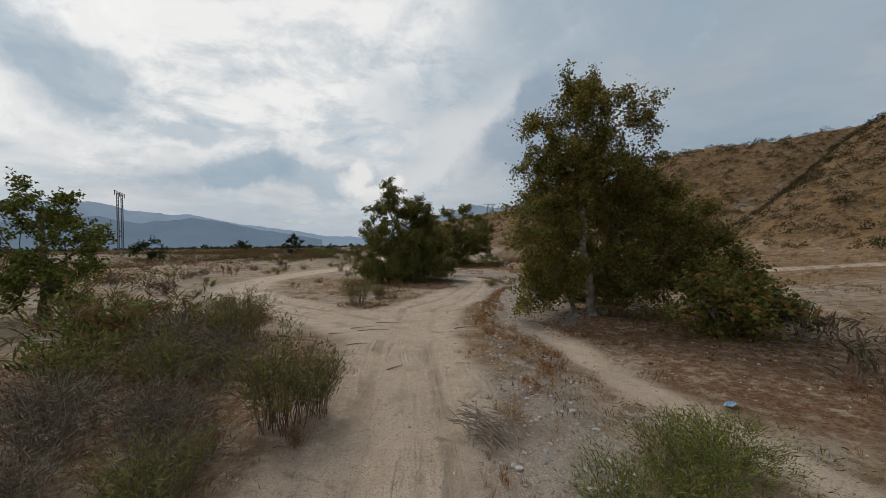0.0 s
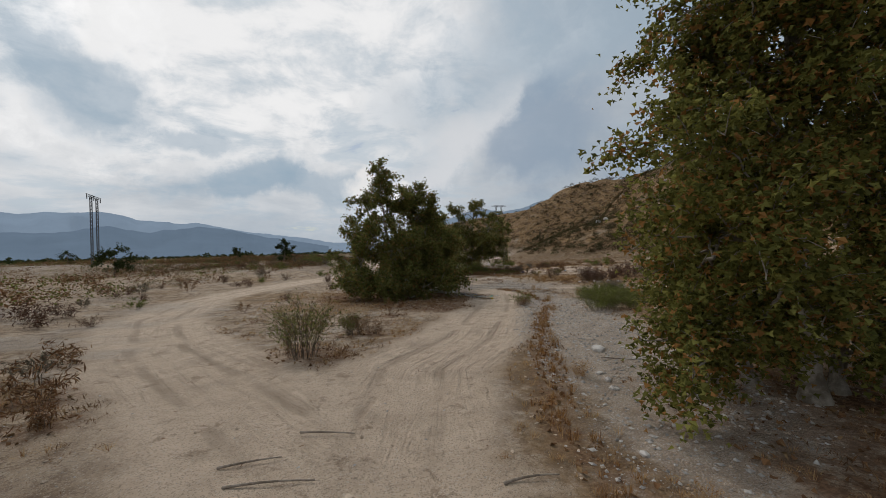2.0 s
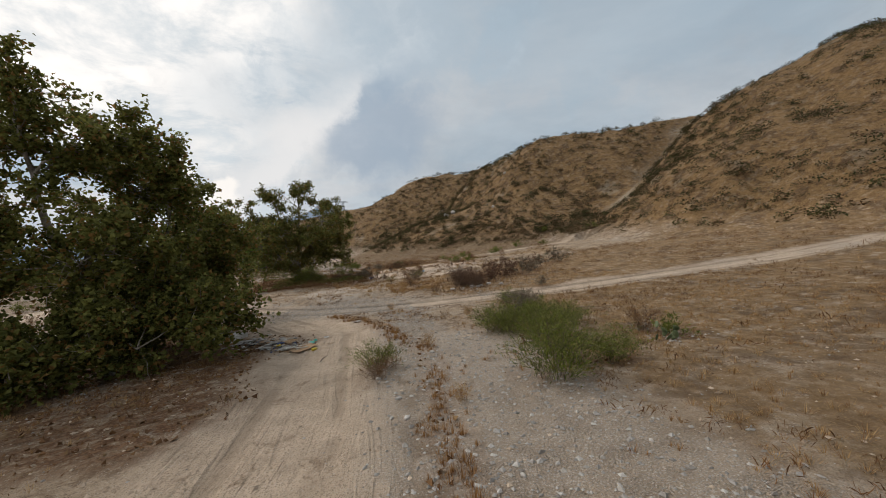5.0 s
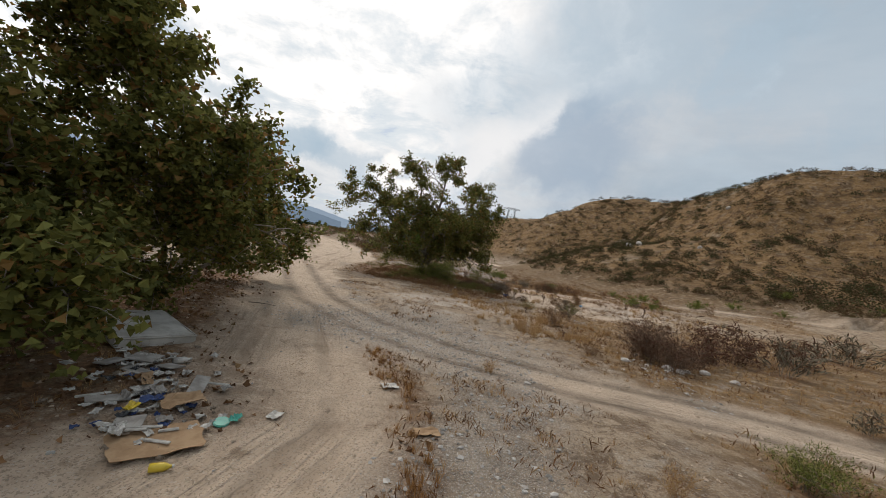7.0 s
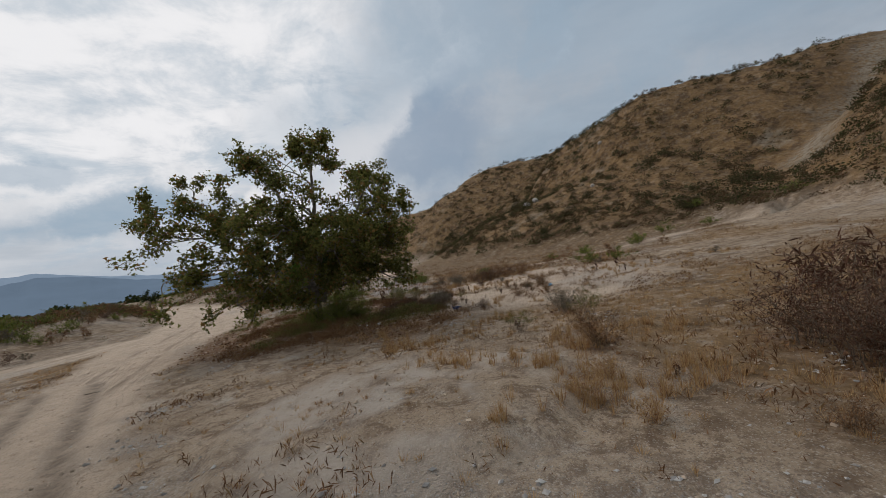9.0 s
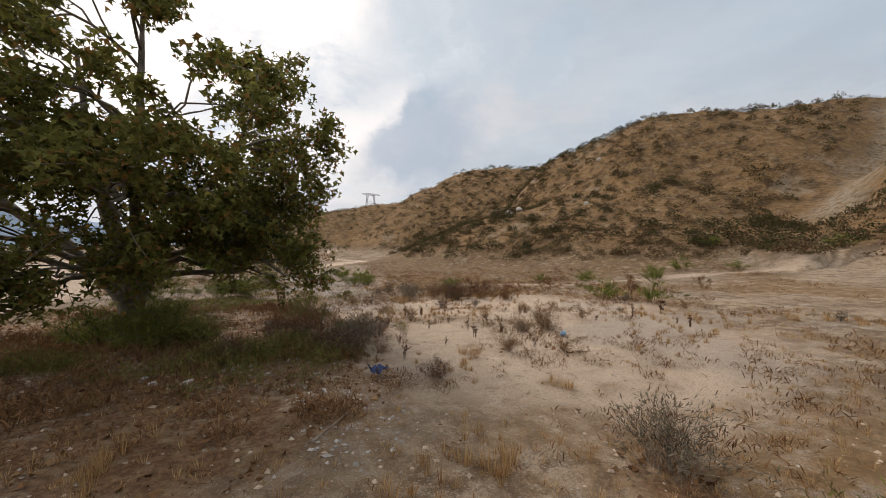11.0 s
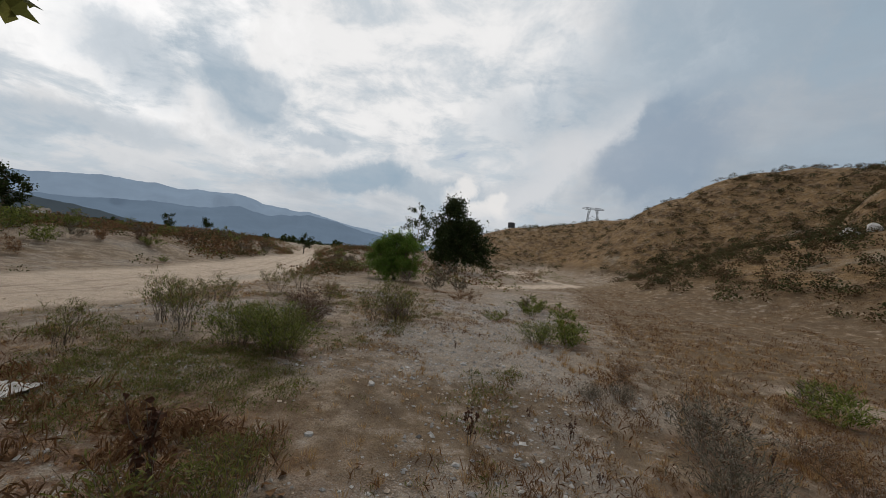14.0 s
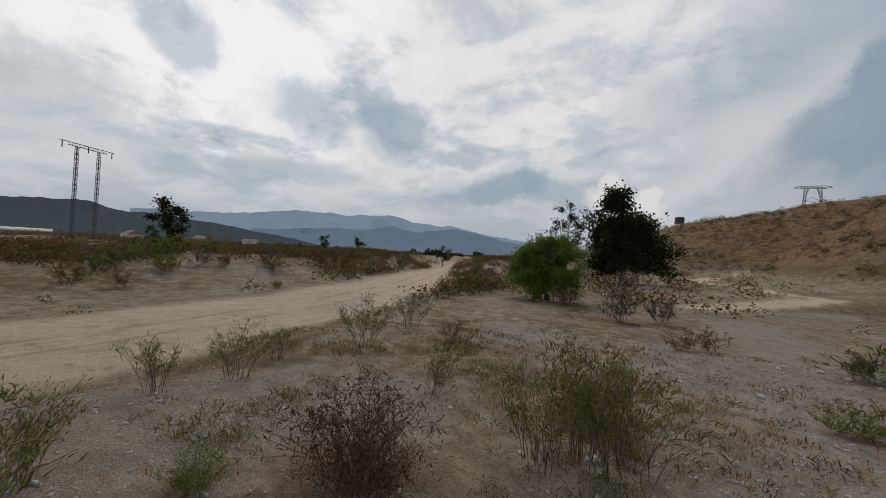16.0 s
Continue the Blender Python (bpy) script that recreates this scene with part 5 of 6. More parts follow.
def kinds(full):
    """All bush kinds; full ones stand beside the path, the others further off."""
    n, m = (0.85, 1.08) if full else (0.26, 2.6)       # number of stems and leaves, size of leaves

    def make(name, label, seed, count, stems, wide, leaf_mat, leaf, leaf_count, shape, twig_mat, low, upright, lean, group, radius, dome=True, tall=1.0):
        return [shrub(name, label, seed + k, max(3, int(stems * n)), tall, wide, leaf_mat, leaf * m, int(leaf_count * n ** 1.5), shape, twig_mat, low, upright, lean, group, radius, dome) for k in range(count)]

    thin = BLADE * np.array((0.55, 1))
    return {
        "broom": make("broom_bush", "olive green broom bush with bare brown stems", 100, 3, 54, 1.0, olive_leaf, 0.060, 3600, SPRIG, twig_bark, 0.2, 2.4, 0.55, "broom bushes along the wash", 0.0045, False),
        "green": make("green_bush", "leafy green bush on the sandy ground", 110, 3, 42, 1.5, green_leaf, 0.075, 4600, SPRIG, twig_bark, 0.15, 1.6, 0.6, "green bushes in the wash", 0.0055),
        "brown": make("dry_bush", "rounded dry brown bush on the sandy ground", 120, 3, 30, 1.35, brown_leaf, 0.068, 2600, SPRIG, twig_bark, 0.12, 0.8, 0.55, "dry brown bushes", 0.0055),
        "red": make("rust_bush", "dark rust-brown dry bush", 130, 2, 44, 1.5, red_leaf, 0.068, 3000, SPRIG, twig_bark, 0.08, 0.8, 0.55, "rust-brown bushes", 0.0055),
        "grey": make("grey_bush", "grey-brown twiggy bush with few leaves", 140, 2, 44, 1.3, grey_leaf, 0.085, 2200, SPRIG, pale_twig, 0.2, 1.5, 0.52, "grey twiggy bushes", 0.006),
        "twig": make("twiggy_shrub", "upright shrub of bare twigs with sparse olive leaves", 150, 3, 20, 0.9, olive_leaf, 0.06, 1300, SPRIG, twig_bark, 0.35, 2.0, 0.65, "upright twiggy shrubs", 0.0042, False),
        "stalk": make("dry_weed", "dead brown weed stalk with curled leaves", 160, 3, 4, 0.35, red_leaf, 0.06, 110, DIAMOND, twig_bark, 0.15, 0.4, 0.5, "dead weed stalks", 0.009, False),
        "tuft": make("grass_tuft", "orange-tan tuft of dry grass", 170, 2, 46, 1.2, straw, 0.12, 500, thin, straw, 0.05, 2.5, 0.5, "dry grass tufts", 0.004),
    }


KINDS, FAR_KINDS = kinds(True), kinds(False)
# the stretch of the wash that is seen from close by
NEAR_LINE = [(0, 0), (-0.3, 11), (0, 15), (3.6, 25), (5, 30), (4.7, 38), (8.3, 49), (9.6, 56), (8, 64), (5, 68), (2, 73)]
plant_rng = np.random.default_rng(77)


def plant(kind, *places):
    """places: x, y, height in metres."""
    for x, y, h in places:
        close = float(along(np.array([x]), np.array([y]), NEAR_LINE)[0][0]) < 6.5
        choice = (KINDS if close else FAR_KINDS)[kind]
        ob = choice[plant_rng.integers(len(choice))]
        w = h * plant_rng.uniform(0.9, 1.15)
        m = Matrix.LocRotScale((x, y, ground_z(x, y) - 0.02), Euler((0, 0, plant_rng.uniform(0, 6.28))), (w, w, h))
        c = copy_thing(ob, m)
        c.scale = (w, w, h)


for kind, places in BUSHES.items():
    plant(kind, *places)


# ---- undergrowth, too much of it to count ----
def scatter(name, label, count, box, keep, tall, wide, blades, leaf_mat, shape, seed, leafy=0.0, category="grass"):
    """Tufts of blades or small scrub over a stretch of the plan."""
    rng = np.random.default_rng(seed)
    x, y = rng.uniform(box[0], box[1], count * 6), rng.uniform(box[2], box[3], count * 6)
    ok = keep(x, y, rng)
    x, y = x[ok][:count], y[ok][:count]
    z = height(x, y)
    n = len(x)
    size = rng.uniform(0.45, 1.0, n) ** 1.3
    m = blades
    a = rng.uniform(0, 2 * np.pi, (n, m))
    r = rng.uniform(0, 1, (n, m)) ** 0.6
    hh = np.sqrt(np.maximum(0.08, 1 - 0.9 * r * r)) * rng.uniform(0.15 if leafy else 0.45, 1, (n, m))
    if leafy:
        pos = np.stack([x[:, None] + np.cos(a) * r * wide * size[:, None] * 0.5, y[:, None] + np.sin(a) * r * wide * size[:, None] * 0.5, z[:, None] + hh * tall * size[:, None]], -1)
        v, f = leaves(rng, pos.reshape(-1, 3), leafy * np.repeat(size, m), shape, 2.4 if shape is NEEDLE or shape is SPRIG else 0.6, 0.0 if shape is NEEDLE else 0.3)
        ob = build(name, v, f, leaf_mat)
    else:
        rx, ry = np.cos(a) * r, np.sin(a) * r
        s = size[:, None]
        foot = np.stack([x[:, None] + rx * wide * 0.18 * s, y[:, None] + ry * wide * 0.18 * s, z[:, None] - 0.02 + 0 * r], -1)
        tip = np.stack([x[:, None] + rx * wide * 0.55 * s, y[:, None] + ry * wide * 0.55 * s, z[:, None] + hh * tall * s], -1)
        across = np.stack([-np.sin(a), np.cos(a), 0 * a], -1) * 0.0045
        v = np.stack([foot - across, foot + across, tip], 2).reshape(-1, 3)
        ob = build(name, v, np.arange(n * m * 3).reshape(-1, 3), leaf_mat)
    return tagged(ob, label, category, kind="stuff")


def off_track(x, y, rng):
    s, gr, li, grs, _, h = cover(x, y)[:6]
    return (s < 0.25) & (rng.uniform(0, 1, len(x)) < 0.12 + grs) & (h < 0.6)


def on_hill(x, y, rng):
    h = hill(x, y)
    clump = bumps(x, y, 14, 71)
    return (h > 0.6) & (along(x, y, GULLY)[0] > 3.5) & (rng.uniform(0, 1, len(x)) < step(clump, -0.5, 0.45) + 0.05)


def on_flats(x, y, rng):
    s, gr, li, grs, _, h = cover(x, y)[:6]
    return (s < 0.1) & (h < 0.3) & (bumps(x, y, 12, 73) + 0.8 * bumps(x, y, 4, 74) + 0.5 * rng.normal(0, 1, len(x)) > 0.15) & ((x < -24) | (y > 92) | ((x < -12) & (y > 84)))


scatter("dry_grass", "short orange-tan dry grass over the sandy ground", 6500, (-12, 20, 2, 78), off_track, 0.20, 0.40, 22, straw, BLADE, 81)
scatter("meadow_grass", "golden dry grass below the hill", 2600, (13, 60, 14, 80), lambda x, y, r: (cover(x, y)[3] > 0.5) & (hill(x, y) < 6), 0.42, 0.6, 12, straw, BLADE, 82)
scatter("hill_scrub", "dull brown and olive scrub over the hillsides", 4600, (-14, 110, 10, 210), on_hill, 0.75, 1.5, 24, dark_brush, DIAMOND, 83, 0.25, "scrub")
scatter("hill_sage", "dark olive sage bushes over the hillsides", 800, (-14, 110, 10, 210), on_hill, 1.3, 2.1, 64, hill_green, DIAMOND, 84, 0.28, "scrub")
scatter("flats_scrub", "reddish brown scrub over the flats", 2200, (-110, 10, 22, 160), on_flats, 1.3, 2.5, 28, brown_leaf, DIAMOND, 85, 0.25, "scrub")
scatter("flats_brush", "olive and tan brush over the flats", 2000, (-150, 14, 22, 200), on_flats, 1.3, 2.5, 28, olive_leaf, DIAMOND, 86, 0.25, "scrub")
scatter("valley_trees", "dark line of trees far down the valley", 700, (-900, 40, 230, 900), lambda x, y, r: (hill(x, y) < 0.2) & (bumps(x, y, 60, 75) > 0.0), 5.5, 9.0, 34, dark_leaf, DIAMOND, 87, 2.6, "trees")
scatter("leaf_litter", "fallen brown sycamore leaves under the trees", 9000, (-12, 14, 9, 64), lambda x, y, r: cover(x, y)[2] > 0.3, 0.03, 0.5, 1, brown_leaf, TRILOBE, 88, 0.12, "leaves")
thicket = lambda x, y, r: r.uniform(0, 1, len(x)) < step(bumps(x, y, 1.6, 76) + 0.4 * bumps(x, y, 5, 77), 0.0, 0.5) * (cover(x, y)[0] < 0.5)
scatter("orange_grass", "tall orange dry grass beside the sycamore", 520, (5.0, 13.5, 41.5, 53), thicket, 0.46, 0.5, 26, straw, BLADE, 94)
mats = lambda x, y, r: (cover(x, y)[0] < 0.75) & (hill(x, y) < 0.5) & (r.uniform(0, 1, len(x)) < step(bumps(x, y, 3.2, 101) + 0.5 * bumps(x, y, 0.9, 102), -0.05, 0.5))
scatter("dead_weeds", "matted dead brown weeds over the sand", 4200, (-10, 24, 3, 86), mats, 0.13, 0.6, 14, brown_leaf, NEEDLE, 103, 0.16, "weeds")
scatter("tan_weeds", "short tan dead grass over the sand", 2600, (-10, 24, 3, 86), mats, 0.16, 0.5, 30, straw, BLADE, 104, 0.0, "weeds")
scatter("shade_weeds", "brown weeds in the shade of the sycamore", 1000, (-1, 9.2, 52, 64), lambda x, y, r: (cover(x, y)[2] > 0.4) & (r.uniform(0, 1, len(x)) < step(bumps(x, y, 1.8, 105), -0.3, 0.4)), 0.32, 0.6, 34, brown_leaf, NEEDLE, 106, 0.2, "weeds")
scatter("strip_grass", "rust-orange dry weeds along the gravel strip", 1500, (0.2, 6.4, 4, 38), lambda x, y, r: (along(x, y, WEEDS)[0] < 0.08 + 0.42 * r.uniform(0, 1, len(x)) ** 2) & (bumps(x, y, 1.4, 76) > -0.3), 0.26, 0.34, 26, rust_straw, BLADE, 95)
scatter("orange_patches", "low rust-orange weeds in patches on the sand", 900, (-4, 9, 4, 50), lambda x, y, r: (cover(x, y)[0] < 0.9) & (r.uniform(0, 1, len(x)) < step(bumps(x, y, 2.0, 121) + 0.4 * bumps(x, y, 0.7, 122), 0.2, 0.6)), 0.17, 0.36, 26, rust_straw, BLADE, 123, 0.0, "weeds")
scatter("slope_bush", "dark olive and brown bushes dotted over the near slopes", 800, (18, 84, 58, 150), lambda x, y, r: (hill(x, y) > 1.2) & (along(x, y, GULLY)[0] > 3.5) & (r.uniform(0, 1, len(x)) < 0.15 + step(bumps(x, y, 16, 124) + 0.6 * bumps(x, y, 5, 125), -0.2, 0.9)), 1.25, 1.9, 100, slope_leaf, DIAMOND, 126, 0.24, "scrub")
scatter("slope_brush", "brown dry bushes dotted over the near slopes", 1500, (18, 84, 58, 150), lambda x, y, r: (hill(x, y) > 0.8) & (along(x, y, GULLY)[0] > 3.5) & (r.uniform(0, 1, len(x)) < 0.2 + step(bumps(x, y, 12, 127) + 0.6 * bumps(x, y, 4, 128), -0.2, 0.9)), 0.95, 1.6, 64, dark_brush, DIAMOND, 129, 0.23, "scrub")
scatter("low_mat", "low olive and brown mat of weeds on the sand", 900, (0.2, 6.0, 62.6, 68), lambda x, y, r: r.uniform(0, 1, len(x)) < step(np.hypot((x - 3.0) / 2.6, (y - 65.2) / 2.3) + 0.3 * bumps(x, y, 1.0, 132), 1.1, 0.5), 0.13, 0.45, 40, olive_leaf, SPRIG, 133, 0.09, "weeds")
scatter("shade_brush", "dark olive undergrowth in the sycamore's shade", 650, (0.5, 8.4, 53.5, 62), lambda x, y, r: (cover(x, y)[2] > 0.35) & (r.uniform(0, 1, len(x)) < step(bumps(x, y, 2.0, 130), -0.1, 0.5)), 0.5, 0.8, 60, olive_leaf, SPRIG, 131, 0.13, "weeds")
scatter("hump_brush", "dark brush over the crest of the second hill", 2000, (8, 72, 104, 134), lambda x, y, r: (hill(x, y) > 1) & (bumps(x, y, 9, 91) > -0.35), 0.9, 1.9, 32, hill_green, DIAMOND, 98, 0.24, "scrub")
scatter("spur_brush", "dark olive brush over the near hill", 1800, (40, 110, 10, 75), lambda x, y, r: (hill(x, y) > 1.5) & (bumps(x, y, 9, 92) > -0.3) & (along(x, y, GULLY)[0] > 3.5), 1.0, 2.0, 44, slope_leaf, DIAMOND, 99, 0.25, "scrub")
scatter("meadow_weeds", "brown dead weeds over the dry meadow", 2400, (9, 52, 20, 104), lambda x, y, r: (cover(x, y)[3] > 0.45) & (cover(x, y)[0] < 0.3) & (hill(x, y) < 2.5) & (r.uniform(0, 1, len(x)) < step(bumps(x, y, 4, 108), -0.4, 0.4)), 0.36, 0.8, 24, brown_leaf, SPRIG, 107, 0.19, "weeds")
scatter("sand_grass", "tufts of tan and orange dry grass on the sand", 520, (8.5, 24, 53, 72), lambda x, y, r: r.uniform(0, 1, len(x)) < step(bumps(x, y, 2.6, 111), -0.1, 0.5), 0.34, 0.45, 40, straw, BLADE, 112)
bank_brush = lambda x, y, r: (cover(x, y)[0] < 0.15) & (hill(x, y) < 0.5) & (r.uniform(0, 1, len(x)) < step(bumps(x, y, 9, 113) + 0.4 * bumps(x, y, 3, 114), -0.35, 0.35))
scatter("bank_brush", "reddish brown brush on the bank beyond the track", 2200, (-66, -7, 70, 130), bank_brush, 1.0, 2.2, 24, brown_leaf, DIAMOND, 115, 0.22, "scrub")
scatter("bank_sage", "dark olive brush on the bank beyond the track", 1500, (-66, -7, 70, 130), bank_brush, 1.0, 2.0, 32, hill_green, DIAMOND, 116, 0.22, "scrub")
scatter("low_weeds", "low brown dry weeds on the sand", 850, (8.5, 24, 53, 70), lambda x, y, r: r.uniform(0, 1, len(x)) < step(bumps(x, y, 2.2, 78), -0.1, 0.5), 0.28, 0.5, 36, brown_leaf, NEEDLE, 96, 0.12, "weeds")
scatter("sparse_weeds", "scattered low olive and brown weeds", 900, (-3, 9, 58, 80), lambda x, y, r: (cover(x, y)[0] < 0.4) & (r.uniform(0, 1, len(x)) < step(bumps(x, y, 2.2, 79), 0.0, 0.6)), 0.2, 0.5, 36, olive_leaf, NEEDLE, 97, 0.11, "weeds")
for k in range(150):
    x, y = plant_rng.uniform(-44, -9), plant_rng.uniform(70, 112)
    if float(cover(np.array([x]), np.array([y]))[0][0]) < 0.1:
        plant(("brown", "green", "grey", "red", "brown")[k % 5], (x, y, plant_rng.uniform(0.8, 1.7)))
for k in range(70):
    x, y = plant_rng.uniform(-28, -8), plant_rng.uniform(15, 66)
    if float(cover(np.array([x]), np.array([y]))[0][0]) < 0.1 and x < -8 - 0.1 * abs(y - 25):
        plant(("red", "brown", "red", "grey", "brown", "green", "red")[k % 7], (x, y, plant_rng.uniform(0.6, 1.4)))
for k in range(48):
    x, y = plant_rng.uniform(9, 23), plant_rng.uniform(53.5, 71)
    plant(("stalk", "stalk", "brown", "grey", "stalk", "tuft")[k % 6], (x, y, plant_rng.uniform(0.25, 0.6)))
for ob in (o for kinds_of in (KINDS, FAR_KINDS) for kind in kinds_of.values() for o in kind):
    for o in (*ob.children, ob):
        bpy.data.objects.remove(o)

# ---- stones ----
def stone_material(name, dark, light):
    m, g = material(name)
    q = g.place()
    c = g.mix(g.island(), dark, light)
    c = g.mix(g.span(g.noise(q, 9, 5), 0.4, 0.7, 0.0, 0.5), c, (0.22, 0.18, 0.14))
    surface(g, c, 0.9, g.bump(g.noise(q, 40, 4), 0.5, 0.02), 0.25)
    return m


grey_stone = stone_material("river_stone", (0.24, 0.225, 0.21), (0.53, 0.50, 0.465))
BALL = np.array([(0.5, 0, 0), (-0.5, 0, 0), (0, 0.5, 0), (0, -0.5, 0), (0.12, 0.1, 0.5), (0, 0, -0.5)])
BALL_F = np.array([(0, 2, 4), (2, 1, 4), (1, 3, 4), (3, 0, 4), (2, 0, 5), (1, 2, 5), (3, 1, 5), (0, 3, 5)])


def gravel_bed(name, label, count, keep, box, small, large, seed, mat=grey_stone, category="gravel"):
    rng = np.random.default_rng(seed)
    x, y = rng.uniform(box[0], box[1], count * 8), rng.uniform(box[2], box[3], count * 8)
    ok = keep(x, y, rng)
    x, y = x[ok][:count], y[ok][:count]
    n = len(x)
    size = small + (large - small) * rng.uniform(0, 1, n) ** 4
    shape = BALL[None] * rng.uniform(0.6, 1.25, (n, 1, 3)) * np.array((1, 1, 0.6)) * rng.uniform(0.72, 1.2, (n, len(BALL), 1))
    a = rng.uniform(0, 6.28, n)
    c, s = np.cos(a)[:, None], np.sin(a)[:, None]
    v = np.stack([shape[..., 0] * c - shape[..., 1] * s, shape[..., 0] * s + shape[..., 1] * c, shape[..., 2]], -1) * size[:, None, None]
    v += np.stack([x, y, height(x, y) + 0.08 * size], -1)[:, None]
    f = (BALL_F[None] + (np.arange(n) * len(BALL))[:, None, None]).reshape(-1, 3)
    return tagged(build(name, v.reshape(-1, 3), f, mat), label, category, kind="stuff")


gravel_bed("gravel", "grey river gravel beside the sandy track", 30000, lambda x, y, r: r.uniform(0, 1, len(x)) < cover(x, y)[1] ** 2, (-3, 12, 2, 82), 0.018, 0.115, 91)
gravel_bed("pebbles", "small loose pebbles strewn over the sandy ground", 12000, lambda x, y, r: r.uniform(0, 1, len(x)) < 1.1 - 0.7 * cover(x, y)[0], (-8, 18, 3, 78), 0.013, 0.065, 92)
sand_clod = stone_material("sand_clod", (0.36, 0.275, 0.20), (0.60, 0.475, 0.36))
gravel_bed("sand_clods", "crumbled lumps of pale sand on the ground", 15000, lambda x, y, r: r.uniform(0, 1, len(x)) < 0.35 + 0.6 * step(bumps(x, y, 1.5, 141), -0.2, 0.4), (-6, 15, 3, 78), 0.02, 0.11, 142, sand_clod, "sand")
scatter("ground_debris", "dry leaf and twig scraps on the sand", 14000, (-8, 18, 3, 78), lambda x, y, r: r.uniform(0, 1, len(x)) < 1.1 - 0.8 * cover(x, y)[0], 0.02, 0.4, 1, brown_leaf, BLADE, 93, 0.10, "debris")


# ---- power line towers ----
steel, g = material("weathered_steel")
surface(g, g.mix(g.noise(g.place(), 3, 4), (0.10, 0.10, 0.105), (0.17, 0.17, 0.175)), 0.6, None, 0.4, metal=0.6)


def bar(s, a, b, r):
    s.add(*tube(np.array([a, b], float), [r, r], 4))


def lattice(s, a, b, wa, wb, bays, r):
    """A square braced mast from a to b."""
    a, b = np.array(a, float), np.array(b, float)
    t = np.linspace(0, 1, bays + 1)
    ring = []
    for u in t:
        c, w = a + (b - a) * u, (wa + (wb - wa) * u) / 2
        ring.append([c + np.array((sx * w, sy * w, 0)) for sx, sy in ((-1, -1), (1, -1), (1, 1), (-1, 1))])
    for i in range(bays):
        for k in range(4):
            bar(s, ring[i][k], ring[i + 1][k], r)
            bar(s, ring[i][k], ring[i + 1][(k + 1) % 4], r * 0.6)
            bar(s, ring[i + 1][k], ring[i + 1][(k + 1) % 4], r * 0.6)


def portal_tower(at, tall, gap, turn, label):
    """Two slim masts under one long crossarm."""
    top = thing("power_tower", (at[0], at[1], ground_z(*at) - 0.3), label, "tower", turn=turn)
    for side in (-1, 1):
        s = Soup()
        lattice(s, (side * gap / 2, 0, 0), (side * gap / 2, 0, tall * 0.97), tall * 0.022, tall * 0.022, 18, tall * 0.0028)
        s.out("mast", steel, top)
    s = Soup()
    w = gap * 1.25
    bar(s, (-w, 0, tall), (w, 0, tall), tall * 0.004)
    bar(s, (-w * 0.7, 0, tall * 0.97), (w * 0.7, 0, tall * 0.97), tall * 0.004)
    for k in range(14):
        x0, x1 = -w * 0.7 + k * w * 0.1, -w * 0.7 + (k + 1) * w * 0.1
        bar(s, (x0, 0, tall * (0.97 if k % 2 else 1)), (x1, 0, tall * (1 if k % 2 else 0.97)), tall * 0.002)
    arm = s.out("crossarm", steel, top)
    for x in (-w * 0.9, 0, w * 0.9):
        s = Soup()
        bar(s, (x, 0, tall), (x, 0, tall * 0.93), tall * 0.006)
        s.out("insulator", steel, arm)
    return top


def hill_tower(at, tall, turn):
    """A wide-legged lattice tower with a flat crossarm."""
    top = thing("power_tower", (at[0], at[1], ground_z(*at) - 0.3), "wide lattice power tower standing on the hill crest", "tower", turn=turn)
    w = tall * 0.24
    for side in (-1, 1):
        s = Soup()
        lattice(s, (side * w * 1.0, 0, 0), (side * w * 0.95, 0, tall * 0.5), tall * 0.13, tall * 0.05, 5, tall * 0.006)
        lattice(s, (side * w * 0.95, 0, tall * 0.5), (side * w * 0.72, 0, tall * 0.86), tall * 0.05, tall * 0.10, 4, tall * 0.006)
        s.out("leg", steel, top)
    s = Soup()
    lattice(s, (-tall * 0.36, 0, tall * 0.90), (tall * 0.36, 0, tall * 0.90), 0.0, 0.0, 1, tall * 0.006)
    for z in (0.86, 0.95):
        bar(s, (-tall * 0.36, 0, tall * z), (tall * 0.36, 0, tall * z), tall * 0.010)
    for k in range(12):
        x0, x1 = tall * (-0.36 + k * 0.06), tall * (-0.30 + k * 0.06)
        bar(s, (x0, 0, tall * (0.86 if k % 2 else 0.95)), (x1, 0, tall * (0.95 if k % 2 else 0.86)), tall * 0.006)
    for side in (-1, 1):
        bar(s, (side * tall * 0.36, 0, tall * 0.86), (side * tall * 0.52, 0, tall * 0.90), tall * 0.010)
        bar(s, (side * tall * 0.36, 0, tall * 0.95), (side * tall * 0.52, 0, tall * 0.90), tall * 0.010)
    s.out("crossarm", steel, top)
    s = Soup()
    bar(s, (-w * 0.9, 0, tall * 0.42), (w * 0.9, 0, tall * 0.42), tall * 0.008)
    bar(s, (-w * 0.9, 0, tall * 0.42), (0, 0, tall * 0.55), tall * 0.006)
    bar(s, (w * 0.9, 0, tall * 0.42), (0, 0, tall * 0.55), tall * 0.006)
    s.out("brace", steel, top)
    return top


hill_tower((24, 190), 24.0 - ground_z(24, 190), 0.2)
portal_tower((-69.5, 81.5), 13.8, 3.0, radians(117), "slim twin-mast lattice power tower with a long crossarm")

# ---- things lying about ----
def plain(name, dark, light, rough=0.8, scale=6.0, spec=0.3):
    m, g = material(name)
    q = g.place()
    c = g.mix(g.span(g.noise(q, scale, 5, 0.6), 0.35, 0.65), dark, light)
    c = g.mix(g.span(g.noise(q, scale * 5, 4), 0.6, 0.75, 0.0, 0.4), c, (0.20, 0.16, 0.12))
    surface(g, c, rough, g.bump(g.noise(q, scale * 4, 4), 0.3, 0.01), spec)
    return m


